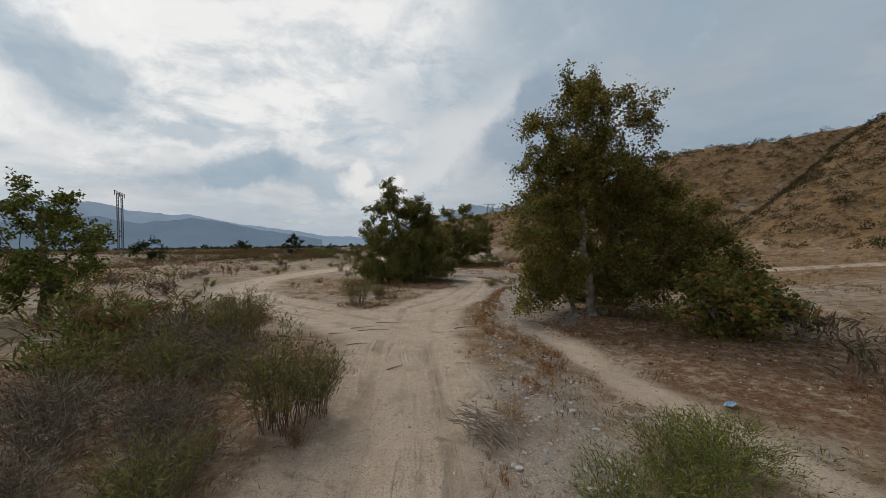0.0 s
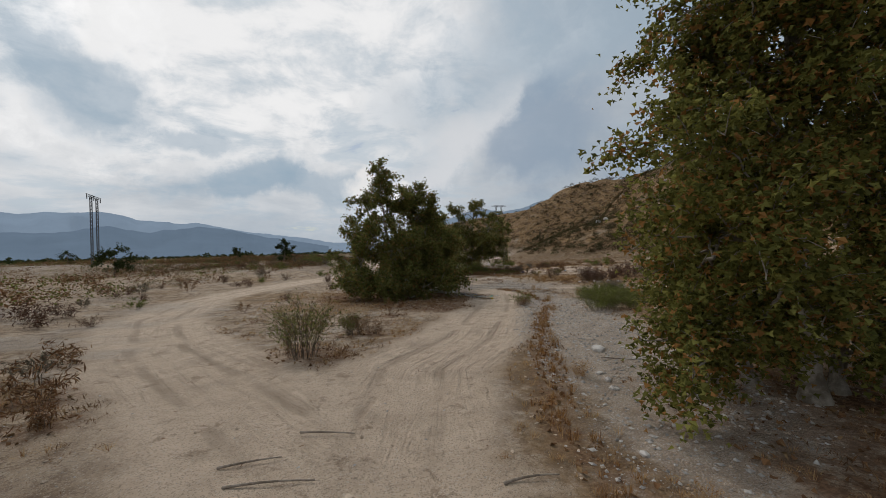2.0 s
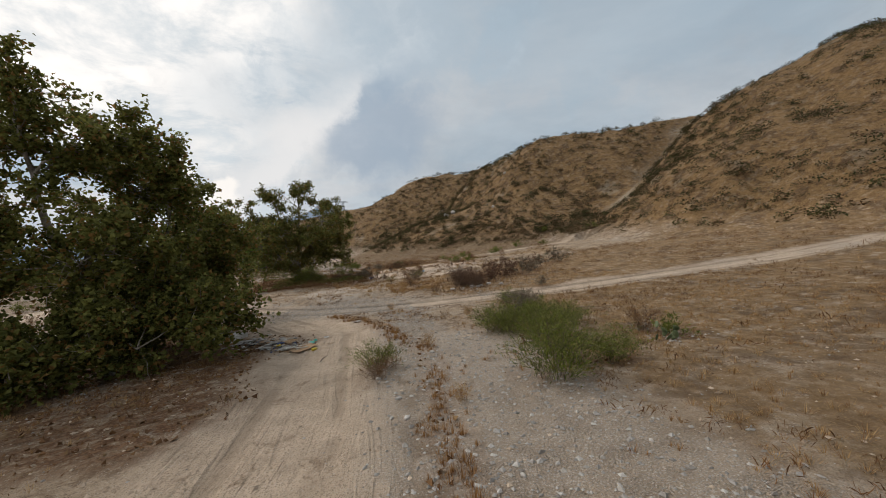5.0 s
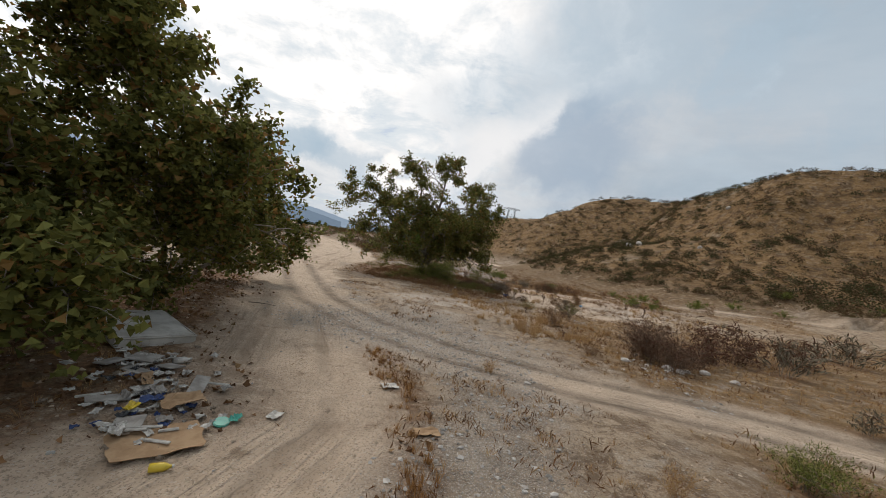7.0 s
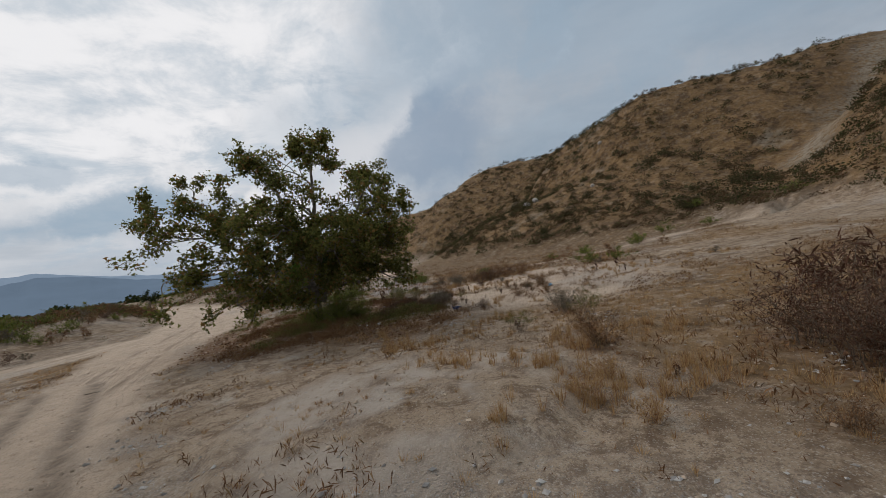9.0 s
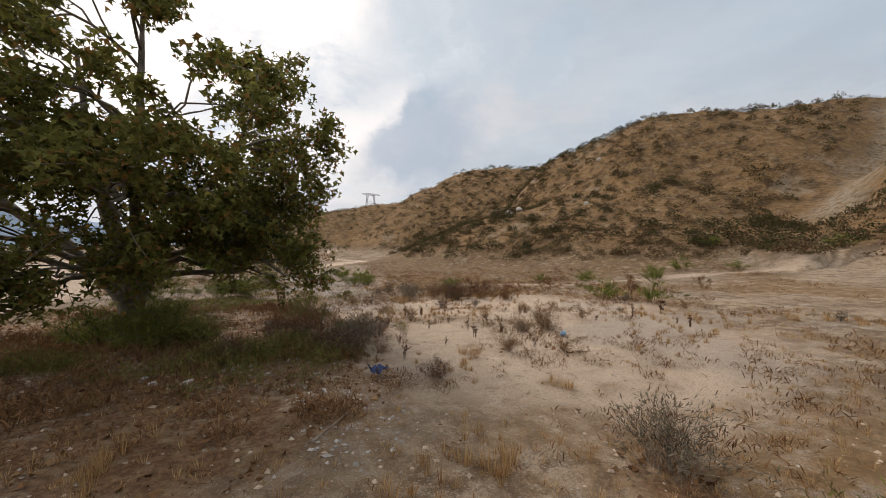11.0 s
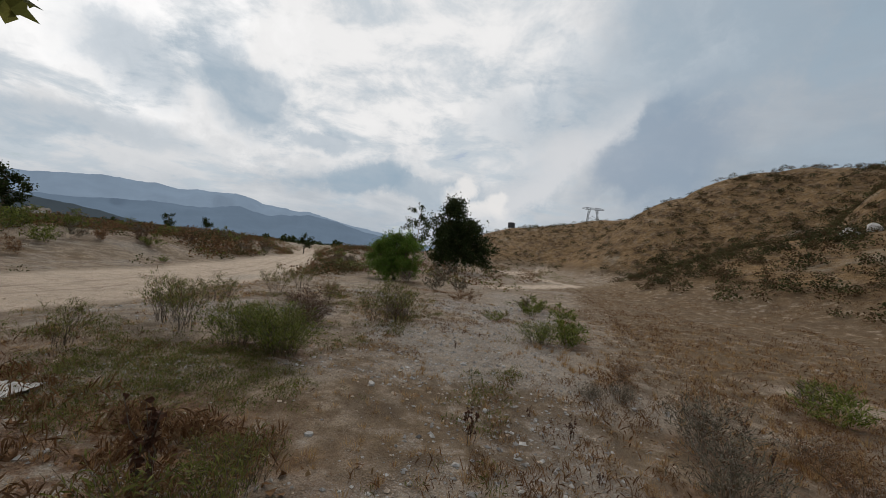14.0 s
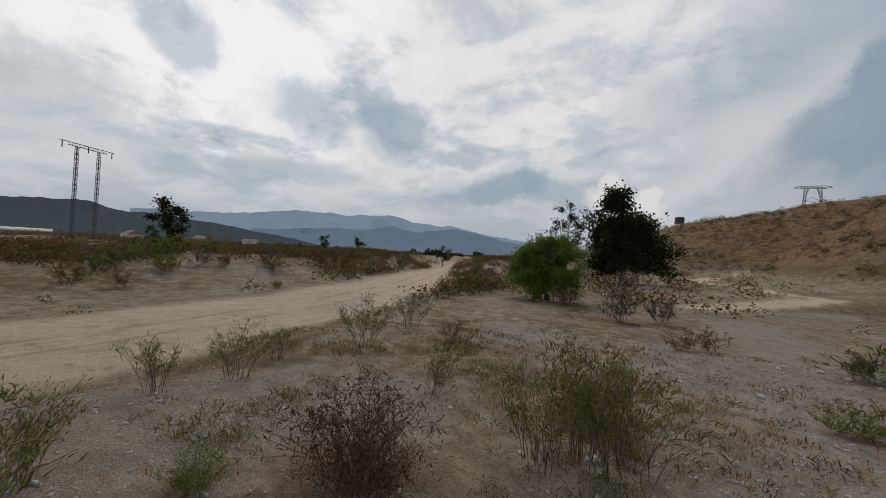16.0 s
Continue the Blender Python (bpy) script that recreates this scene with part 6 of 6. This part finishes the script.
foam = plain("soiled_mattress_cloth", (0.36, 0.34, 0.30), (0.52, 0.50, 0.46), 0.95, 3)
card = plain("cardboard", (0.27, 0.17, 0.095), (0.36, 0.24, 0.14), 0.9, 5)
paper = plain("dirty_white_paper", (0.30, 0.285, 0.26), (0.56, 0.54, 0.50), 0.8, 7)
grey_board = plain("grey_board", (0.22, 0.20, 0.18), (0.36, 0.34, 0.31), 0.85, 4)
black_plastic = plain("black_plastic", (0.02, 0.02, 0.022), (0.05, 0.05, 0.055), 0.4, 4, 0.5)
yellow_plastic = plain("yellow_plastic", (0.50, 0.36, 0.02), (0.62, 0.46, 0.05), 0.4, 4, 0.5)
teal_plastic = plain("teal_plastic", (0.04, 0.28, 0.22), (0.07, 0.38, 0.30), 0.45, 4, 0.5)
blue_plastic = plain("blue_plastic", (0.012, 0.03, 0.11), (0.03, 0.07, 0.2), 0.45, 4, 0.5)
pale_blue = plain("pale_blue_plastic", (0.16, 0.30, 0.45), (0.28, 0.44, 0.58), 0.45, 4, 0.5)
dead_wood = plain("grey_dead_wood", (0.15, 0.115, 0.085), (0.30, 0.25, 0.20), 0.9, 7)
cactus_skin = plain("cactus_skin", (0.075, 0.11, 0.05), (0.14, 0.17, 0.085), 0.6, 6)


def part(name, bm, mat, parent, label=""):
    me = bpy.data.meshes.new(name)
    bm.to_mesh(me)
    bm.free()
    me.materials.append(mat)
    ob = new(name, me)
    ob.parent = parent
    return tagged(ob, label)


def slab(w, d, h, bevel=0.02, cuts=0, wobble=0.0, rng=None):
    bm = bmesh.new()
    bmesh.ops.create_cube(bm, size=1.0, matrix=Matrix.Translation((0, 0, h / 2)) @ Matrix.Diagonal((w, d, h, 1)))
    if bevel:
        bmesh.ops.bevel(bm, geom=bm.edges[:], offset=bevel, segments=2, affect="EDGES")
    if cuts:
        bmesh.ops.subdivide_edges(bm, edges=[e for e in bm.edges if e.calc_length() > 0.1], cuts=cuts, use_grid_fill=True)
        for v in bm.verts:
            v.co.z += wobble * noise.noise(Vector((v.co.x * 3, v.co.y * 3, rng * 7.1)))
    return bm


def crumple(w, d, bend, seed, n=7):
    """A bent, creased sheet with a little thickness."""
    bm = bmesh.new()
    bmesh.ops.create_grid(bm, x_segments=n, y_segments=n, size=0.5)
    for v in bm.verts:
        q = Vector((v.co.x * 3.1, v.co.y * 3.1, seed * 3.7))
        v.co.x, v.co.y = v.co.x * w * (1 + 0.15 * noise.noise(q * 1.7)), v.co.y * d * (1 + 0.15 * noise.noise(q * 1.9))
        v.co.z = bend * (0.6 + noise.noise(q) + 0.5 * noise.noise(q * 2.3))
    extra = bmesh.ops.solidify(bm, geom=bm.faces[:], thickness=0.006)
    return bm


def lying(name, bm, mat, x, y, turn, label, category, lift=0.0, tilt=(0.0, 0.0)):
    """A single-piece thing on the ground."""
    me = bpy.data.meshes.new(name)
    bm.to_mesh(me)
    bm.free()
    me.materials.append(mat)
    ob = new(name, me)
    ob.location, ob.rotation_euler = (x, y, ground_z(x, y) + lift), (tilt[0], tilt[1], turn)
    return tagged(ob, label, category)


# mattress at the edge of the trees
bed = thing("mattress", (-0.78, 35.95, ground_z(-0.78, 35.95) + 0.0), "soiled grey mattress dumped beside the sycamore", "mattress", turn=radians(147))
bed.rotation_euler = (radians(3), radians(-2), radians(147))
bed_body = part("mattress_body", slab(1.8, 1.25, 0.2, 0.05, 6, 0.03, 3), foam, bed)
for z in (0.03, 0.18):
    s = Soup()
    ring = np.array([(-0.89, -0.615, z), (0.89, -0.615, z), (0.89, 0.615, z), (-0.89, 0.615, z), (-0.89, -0.615, z)])
    ring = np.concatenate([np.linspace(p, q, 5)[:-1] for p, q in zip(ring[:-1], ring[1:])] + [ring[-1:]])
    s.add(*tube(ring, np.full(len(ring), 0.014), 5))
    s.out("piping", foam, bed_body)
lying("rag", crumple(0.26, 0.12, 0.03, 2), dead_wood, -0.9, 36.05, 0.4, "small brown rag on the dumped mattress", "rag", 0.23)

trash = random.Random(5)


def heap_spot(rng):
    """A place in the long rubbish heap between the mattress and the cardboard."""
    t, off = rng.random() ** 0.9, rng.gauss(0, 0.36)
    return 0.1 + 1.8 * t + 0.72 * off, 35.1 - 2.1 * t + 0.7 * off


lying("cardboard_sheet", crumple(0.85, 0.62, 0.03, 1), card, 2.05, 32.98, 0.75, "large flat sheet of brown cardboard", "cardboard", 0.04)
lying("cardboard_sheet", crumple(0.5, 0.34, 0.06, 4), card, 1.75, 33.75, 0.9, "torn folded piece of brown cardboard", "cardboard", 0.07)
lying("cardboard_sheet", crumple(0.42, 0.14, 0.03, 5), card, 0.95, 34.1, 2.3, "narrow strip of brown cardboard", "cardboard", 0.07)
lying("cardboard_sheet", crumple(0.36, 0.2, 0.03, 6), card, 5.0, 34.25, 0.3, "small tan cardboard scrap on the gravel", "cardboard", 0.02)
for x, y, w, d in ((0.35, 34.75, 0.46, 0.38), (0.85, 34.65, 0.36, 0.26), (0.6, 34.3, 0.34, 0.2), (1.55, 34.35, 0.52, 0.2), (0.15, 34.35, 0.34, 0.24), (1.1, 33.9, 0.4, 0.18), (1.0, 33.45, 0.44, 0.14), (1.6, 33.1, 0.3, 0.24)):
    lying("grey_board", slab(w, d, 0.018, 0.004), grey_board, x, y, trash.uniform(0, 3), "broken grey wall board in the rubbish heap", "board", 0.05, (trash.uniform(-0.2, 0.2), trash.uniform(-0.15, 0.15)))
for k in range(36):
    x, y = heap_spot(trash)
    lying("paper_sheet", crumple(trash.uniform(0.08, 0.19), trash.uniform(0.05, 0.13), 0.022, 10 + k), paper, x, y, trash.uniform(0, 6), "crumpled dirty white paper in the rubbish heap", "paper", 0.05)
for x, y, l, a in ((1.85, 33.1, 0.26, 0.5), (2.05, 33.15, 0.2, 0.7), (2.1, 32.92, 0.28, 0.1), (1.78, 33.0, 0.2, 0.55), (0.85, 33.4, 0.34, 0.9), (1.75, 34.5, 0.3, 0.2)):
    lying("white_batten", slab(l, 0.045, 0.02, 0.005), paper, x, y, a, "short white painted batten in the rubbish heap", "batten", 0.07)
for k in range(14):
    x, y = heap_spot(trash)
    lying("rubbish_bag", crumple(trash.uniform(0.10, 0.22), trash.uniform(0.08, 0.16), 0.05, 40 + k), black_plastic if k % 3 == 0 else paper if k % 3 == 1 else grey_board, x, y, trash.uniform(0, 6), "crushed black plastic bag in the rubbish heap" if k % 3 == 0 else "crushed pale plastic bag in the rubbish heap", "bag", 0.05)
lying("plastic_scrap", crumple(0.24, 0.16, 0.06, 61), blue_plastic, 1.45, 33.6, 0.6, "blue plastic scrap in the rubbish heap", "plastic", 0.08)
lying("plastic_scrap", crumple(0.18, 0.12, 0.05, 62), yellow_plastic, 1.4, 33.35, 1.6, "yellow plastic scrap in the rubbish heap", "plastic", 0.08)
lying("plastic_scrap", crumple(0.16, 0.12, 0.05, 63), teal_plastic, 2.52, 33.72, 1.6, "teal plastic scrap beside the round lid", "plastic", 0.03)


def bottle(x, y, turn, mat, label, size=1.0):
    top = thing("bottle", (x, y, ground_z(x, y) + 0.055 * size), label, "bottle", turn=turn, scale=size)
    s = Soup()
    z = np.array([0, 0.01, 0.16, 0.2, 0.23, 0.25])
    s.add(*tube(np.stack([z - 0.12, 0 * z, 0 * z], 1), [0.001, 0.055, 0.055, 0.04, 0.02, 0.02], 12))
    body = s.out("bottle_body", mat, top, True)
    s = Soup()
    s.add(*tube(np.array([(0.13, 0, 0), (0.155, 0, 0), (0.156, 0, 0)]), [0.024, 0.024, 0.001], 10))
    s.out("cap", paper, body)
    return top


bottle(2.42, 32.58, 0.5, yellow_plastic, "yellow plastic bottle lying by the cardboard", 0.8)
bottle(0.8, 34.95, 1.0, paper, "white plastic bottle in the rubbish heap")
bottle(14.15, 56.05, 0.7, pale_blue, "pale blue plastic bottle on the sand", 1.3)
bm = bmesh.new()
bmesh.ops.create_cone(bm, cap_ends=True, segments=24, radius1=0.1, radius2=0.096, depth=0.03)
bmesh.ops.bevel(bm, geom=[e for e in bm.edges if len(e.link_faces) == 2 and e.calc_face_angle(0) > 1], offset=0.008, segments=2, affect="EDGES")
lying("bucket_lid", bm, teal_plastic, 2.4, 33.6, 0, "round teal plastic lid beside the rubbish heap", "lid", 0.03, (0.15, 0.1))
lying("paper_sheet", crumple(0.30, 0.22, 0.02, 71), paper, 4.2, 35.6, 0.5, "flat pale paper scrap on the gravel", "paper", 0.03)
lying("paper_sheet", crumple(0.20, 0.16, 0.02, 72), paper, 2.9, 34.0, 1.5, "flat pale paper scrap on the track", "paper", 0.03)
lying("tarpaulin", crumple(1.0, 0.6, 0.06, 73, 9), paper, 2.1, 63.4, 0.3, "pale crumpled sheet on the ground by the sycamore", "sheet", 0.04)
lying("plastic_bag", crumple(0.32, 0.28, 0.16, 74, 9), blue_plastic, 8.5, 54.0, 0.5, "dark blue plastic bag under the sycamore", "bag", 0.06)
lying("plastic_scrap", crumple(0.22, 0.14, 0.04, 75), pale_blue, 5.1, 6.7, 0.5, "pale blue plastic scrap in the leaf litter", "plastic", 0.03)
lying("plastic_bag", crumple(0.4, 0.3, 0.14, 76, 9), paper, -2.7, 33.2, 0.5, "white plastic bag under the sycamore", "bag", 0.06)
lying("plastic_bag", crumple(0.35, 0.3, 0.12, 77, 9), paper, -6.2, 5.7, 0.5, "white plastic bag among the broom bushes", "bag", 0.06)


pick = random.Random(4)
scraps = ((paper, "small white paper scrap in the rubbish heap", "paper_scrap", "paper"), (dead_wood, "small brown scrap in the rubbish heap", "rubbish_scrap", "rubbish"), (blue_plastic, "small blue plastic scrap in the rubbish heap", "plastic_scrap", "plastic"),
          (paper, "small white paper scrap in the rubbish heap", "paper_scrap", "paper"), (dead_wood, "small brown scrap in the rubbish heap", "rubbish_scrap", "rubbish"))
for k in range(80):
    mat, text, what, sort = scraps[k % 5]
    s = pick.uniform(0.04, 0.14)
    hx, hy = heap_spot(pick)
    lying(what, crumple(s, s * pick.uniform(0.5, 0.9), 0.03, 200 + k), mat, hx + pick.gauss(0, 0.2), hy + pick.gauss(0, 0.2), pick.uniform(0, 6), text, sort, 0.03)


# ---- larger stones, each one by itself ----
def stone(x, y, w, d, h, seed, label="rounded grey river stone half sunk in the gravel", mat=grey_stone):
    bm = bmesh.new()
    bmesh.ops.create_icosphere(bm, subdivisions=2 if w > 0.25 else 1, radius=0.5)
    for v in bm.verts:
        q = v.co * 2.2 + Vector((seed * 5.3, 0, 0))
        v.co *= 1 + 0.34 * noise.noise(q) + 0.16 * noise.noise(q * 2.5)
        v.co.z = max(v.co.z, -0.28)
    bm.transform(Matrix.Diagonal((w, d, h, 1)))
    return tagged(lying("stone", bm, mat, x, y, seed * 1.3, label, "stone", h * 0.15), group="loose stones")


stone(3.75, 19.0, 0.46, 0.36, 0.20, 1, "large pale grey boulder in the gravel strip")
stone(4.3, 18.0, 0.24, 0.14, 0.12, 2)
pick = random.Random(9)
for k in range(46):
    t = pick.random()
    y = 3.5 + 34 * t
    x = float(np.interp(y, [p[1] for p in GRAVEL_STRIP], [p[0] for p in GRAVEL_STRIP])) + pick.gauss(0, 0.55)
    w = pick.uniform(0.08, 0.19)
    stone(x, y, w, w * pick.uniform(0.6, 0.95), w * pick.uniform(0.5, 0.75), 10 + k)
for k, (x, y, w) in enumerate(((10.9, 41.4, 0.28), (11.5, 41.2, 0.24), (12.1, 41.1, 0.36), (12.4, 40.95, 0.3), (12.7, 41.1, 0.26), (13.3, 41.2, 0.34), (11.9, 40.8, 0.2), (13.9, 40.7, 0.28), (10.2, 39.9, 0.16))):
    stone(x, y, w, w * 0.75, w * 0.6, 70 + k, "pale boulder beside the rust-brown bushes")
for k in range(40):
    y = pick.uniform(54, 82)
    x = float(np.interp(y, [p[1] for p in DRY_BED], [p[0] for p in DRY_BED])) + pick.gauss(-1.5, 2.2)
    w = pick.uniform(0.10, 0.22)
    stone(x, y, w, w * pick.uniform(0.6, 0.95), w * pick.uniform(0.5, 0.7), 90 + k, "small pale stone on the sandy ground")
for k, (x, y, w) in enumerate(((37.4, 104.5, 1.5), (39.6, 105, 1.4), (52, 100, 0.9), (44, 93, 0.8))):
    stone(x, y, w, w * 0.8, w * 0.9, 140 + k, "pale sandstone boulder on the hillside")


# ---- sticks and dead brush ----
def stick(x, y, long, turn, r=0.018):
    rng = np.random.default_rng(int(abs(x * 97 + y * 31)))
    me_s = Soup()
    me_s.add(*tube(curve((-long / 2, 0, 0.02), (long / 2, 0, 0.03), (0, rng.normal(0, 0.025), 0.015), 6), np.linspace(r, r * 0.45, 6), 6))
    ob = me_s.out("stick", dead_wood)
    ob.location, ob.rotation_euler = (x, y, ground_z(x, y) + 0.01), (0, 0, turn)
    return tagged(ob, "weathered grey stick lying on the sand", "stick", "sticks on the sand")


for x, y, l, a in ((-2.5, 13.3, 1.1, 0.1), (-2.6, 11.2, 0.6, 0.2), (-3.0, 13.8, 0.8, 0.3), (-2.2, 14.6, 0.9, -0.1), (-3.6, 12.6, 0.5, 0.0), (-1.2, 9.2, 0.5, 0.7), (0.7, 13.2, 0.7, 0.2), (3.9, 18.1, 0.8, -0.4),
                   (-3.1, 9.0, 0.6, 0.5), (-0.6, 40.1, 0.8, 0.1), (-4.2, 52.6, 1.4, 0.1), (6.0, 60.3, 1.0, 0.8), (4.6, 61.0, 1.2, 0.3), (7.6, 52.0, 0.9, 1.0), (2.6, 31.3, 0.5, 1.1)):
    stick(x, y, l, a)
heap = thing("brush_pile", (0.65, 5.8, ground_z(0.65, 5.8)), "heap of dead grey branches beside the track", "branches")
hr = np.random.default_rng(12)
for k in range(46):
    s = Soup()
    a = radians(-55) + hr.normal(0, 0.35)
    c = np.array((hr.normal(0, 0.16), hr.normal(0, 0.22), hr.uniform(0.03, 0.30)))
    d = np.array((math.cos(a), math.sin(a), hr.normal(-0.05, 0.15))) * hr.uniform(0.25, 0.6)
    s.add(*tube(curve(c - d, c + d, (0, 0, 0.05), 4, hr), np.linspace(0.012, 0.005, 4), 4))
    s.out("branch", dead_wood, heap)


# ---- prickly pear ----
def cactus(x, y, pads, seed):
    rng = random.Random(seed)
    top = thing("prickly_pear", (x, y, ground_z(x, y)), "grey-green prickly pear cactus among dry litter", "cactus")
    for k in range(pads):
        bm = bmesh.new()
        bmesh.ops.create_uvsphere(bm, u_segments=12, v_segments=8, radius=0.5)
        for v in bm.verts:
            v.co.x *= 0.85 + 0.3 * v.co.z
        tier = k // 5
        m = pose(rng.gauss(0, 0.18), rng.gauss(0, 0.15), 0.09 + 0.14 * tier, rng.uniform(-35, 35), rng.uniform(-30, 30), rng.uniform(0, 180)) @ Matrix.Diagonal((0.15, 0.035, 0.19, 1))
        bm.transform(m)
        for f in bm.faces:
            f.smooth = True
        part("pad", bm, cactus_skin, top)


cactus(10.6, 27.1, 11, 1)

# ---- far off ----
tank = thing("water_tank", (-6, 243, ground_z(-6, 243) - 0.2), "dark water tank on legs on a far ridge", "tank")
for k in range(4):
    s = Soup()
    bar(s, (1.0 * (-1) ** k, 1.0 * (-1) ** (k // 2), 0), (0.9 * (-1) ** k, 0.9 * (-1) ** (k // 2), 2.6), 0.14)
    s.out("leg", steel, tank)
s = Soup()
s.add(*tube(np.array([(0, 0, 2.5), (0, 0, 2.51), (0, 0, 4.9), (0, 0, 5.3)]), [0.01, 1.7, 1.7, 0.01], 16))
s.out("tank_body", black_plastic, tank)

white_roof = plain("white_roofing", (0.55, 0.55, 0.53), (0.68, 0.68, 0.66), 0.6, 0.5)
shed = thing("long_shed", (-150, 84, ground_z(-150, 84)), "long low building with a pale rounded roof", "building", turn=radians(80), scale=0.5)
part("wall", slab(24, 9, 2.6, 0.1), grey_board, shed)
s = Soup()
arc = np.linspace(0, np.pi, 9)
prof = np.stack([np.cos(arc) * 4.8, np.sin(arc) * 1.8 + 2.5], 1)
v = np.array([(x, a, b) for x in (-12.3, 12.3) for a, b in prof])
f = np.array([(k, k + 1, k + 10, k + 9) for k in range(8)])
s.add(v, f)
s.add(v, np.array([list(range(9)), list(range(17, 8, -1))]))
s.out("roof", white_roof, shed)
for k in range(3):
    hx, hy = -230 - 24 * k, 130 + 42 * k
    house = thing("house", (hx, hy, ground_z(hx, hy)), "small pale house far across the valley", "house", turn=0.4 * k)
    part("wall", slab(10, 7, 2.8, 0.05), grey_board if k % 2 else white_roof, house)
    bm = bmesh.new()
    vs = [bm.verts.new(p) for p in ((-5.4, -3.9, 2.7), (5.4, -3.9, 2.7), (5.4, 3.9, 2.7), (-5.4, 3.9, 2.7), (-5.4, 0, 4.6), (5.4, 0, 4.6))]
    for idx in ((0, 1, 5, 4), (2, 3, 4, 5), (0, 4, 3), (1, 2, 5), (3, 2, 1, 0)):
        bm.faces.new([vs[i] for i in idx])
    part("roof", bm, dead_wood, house)
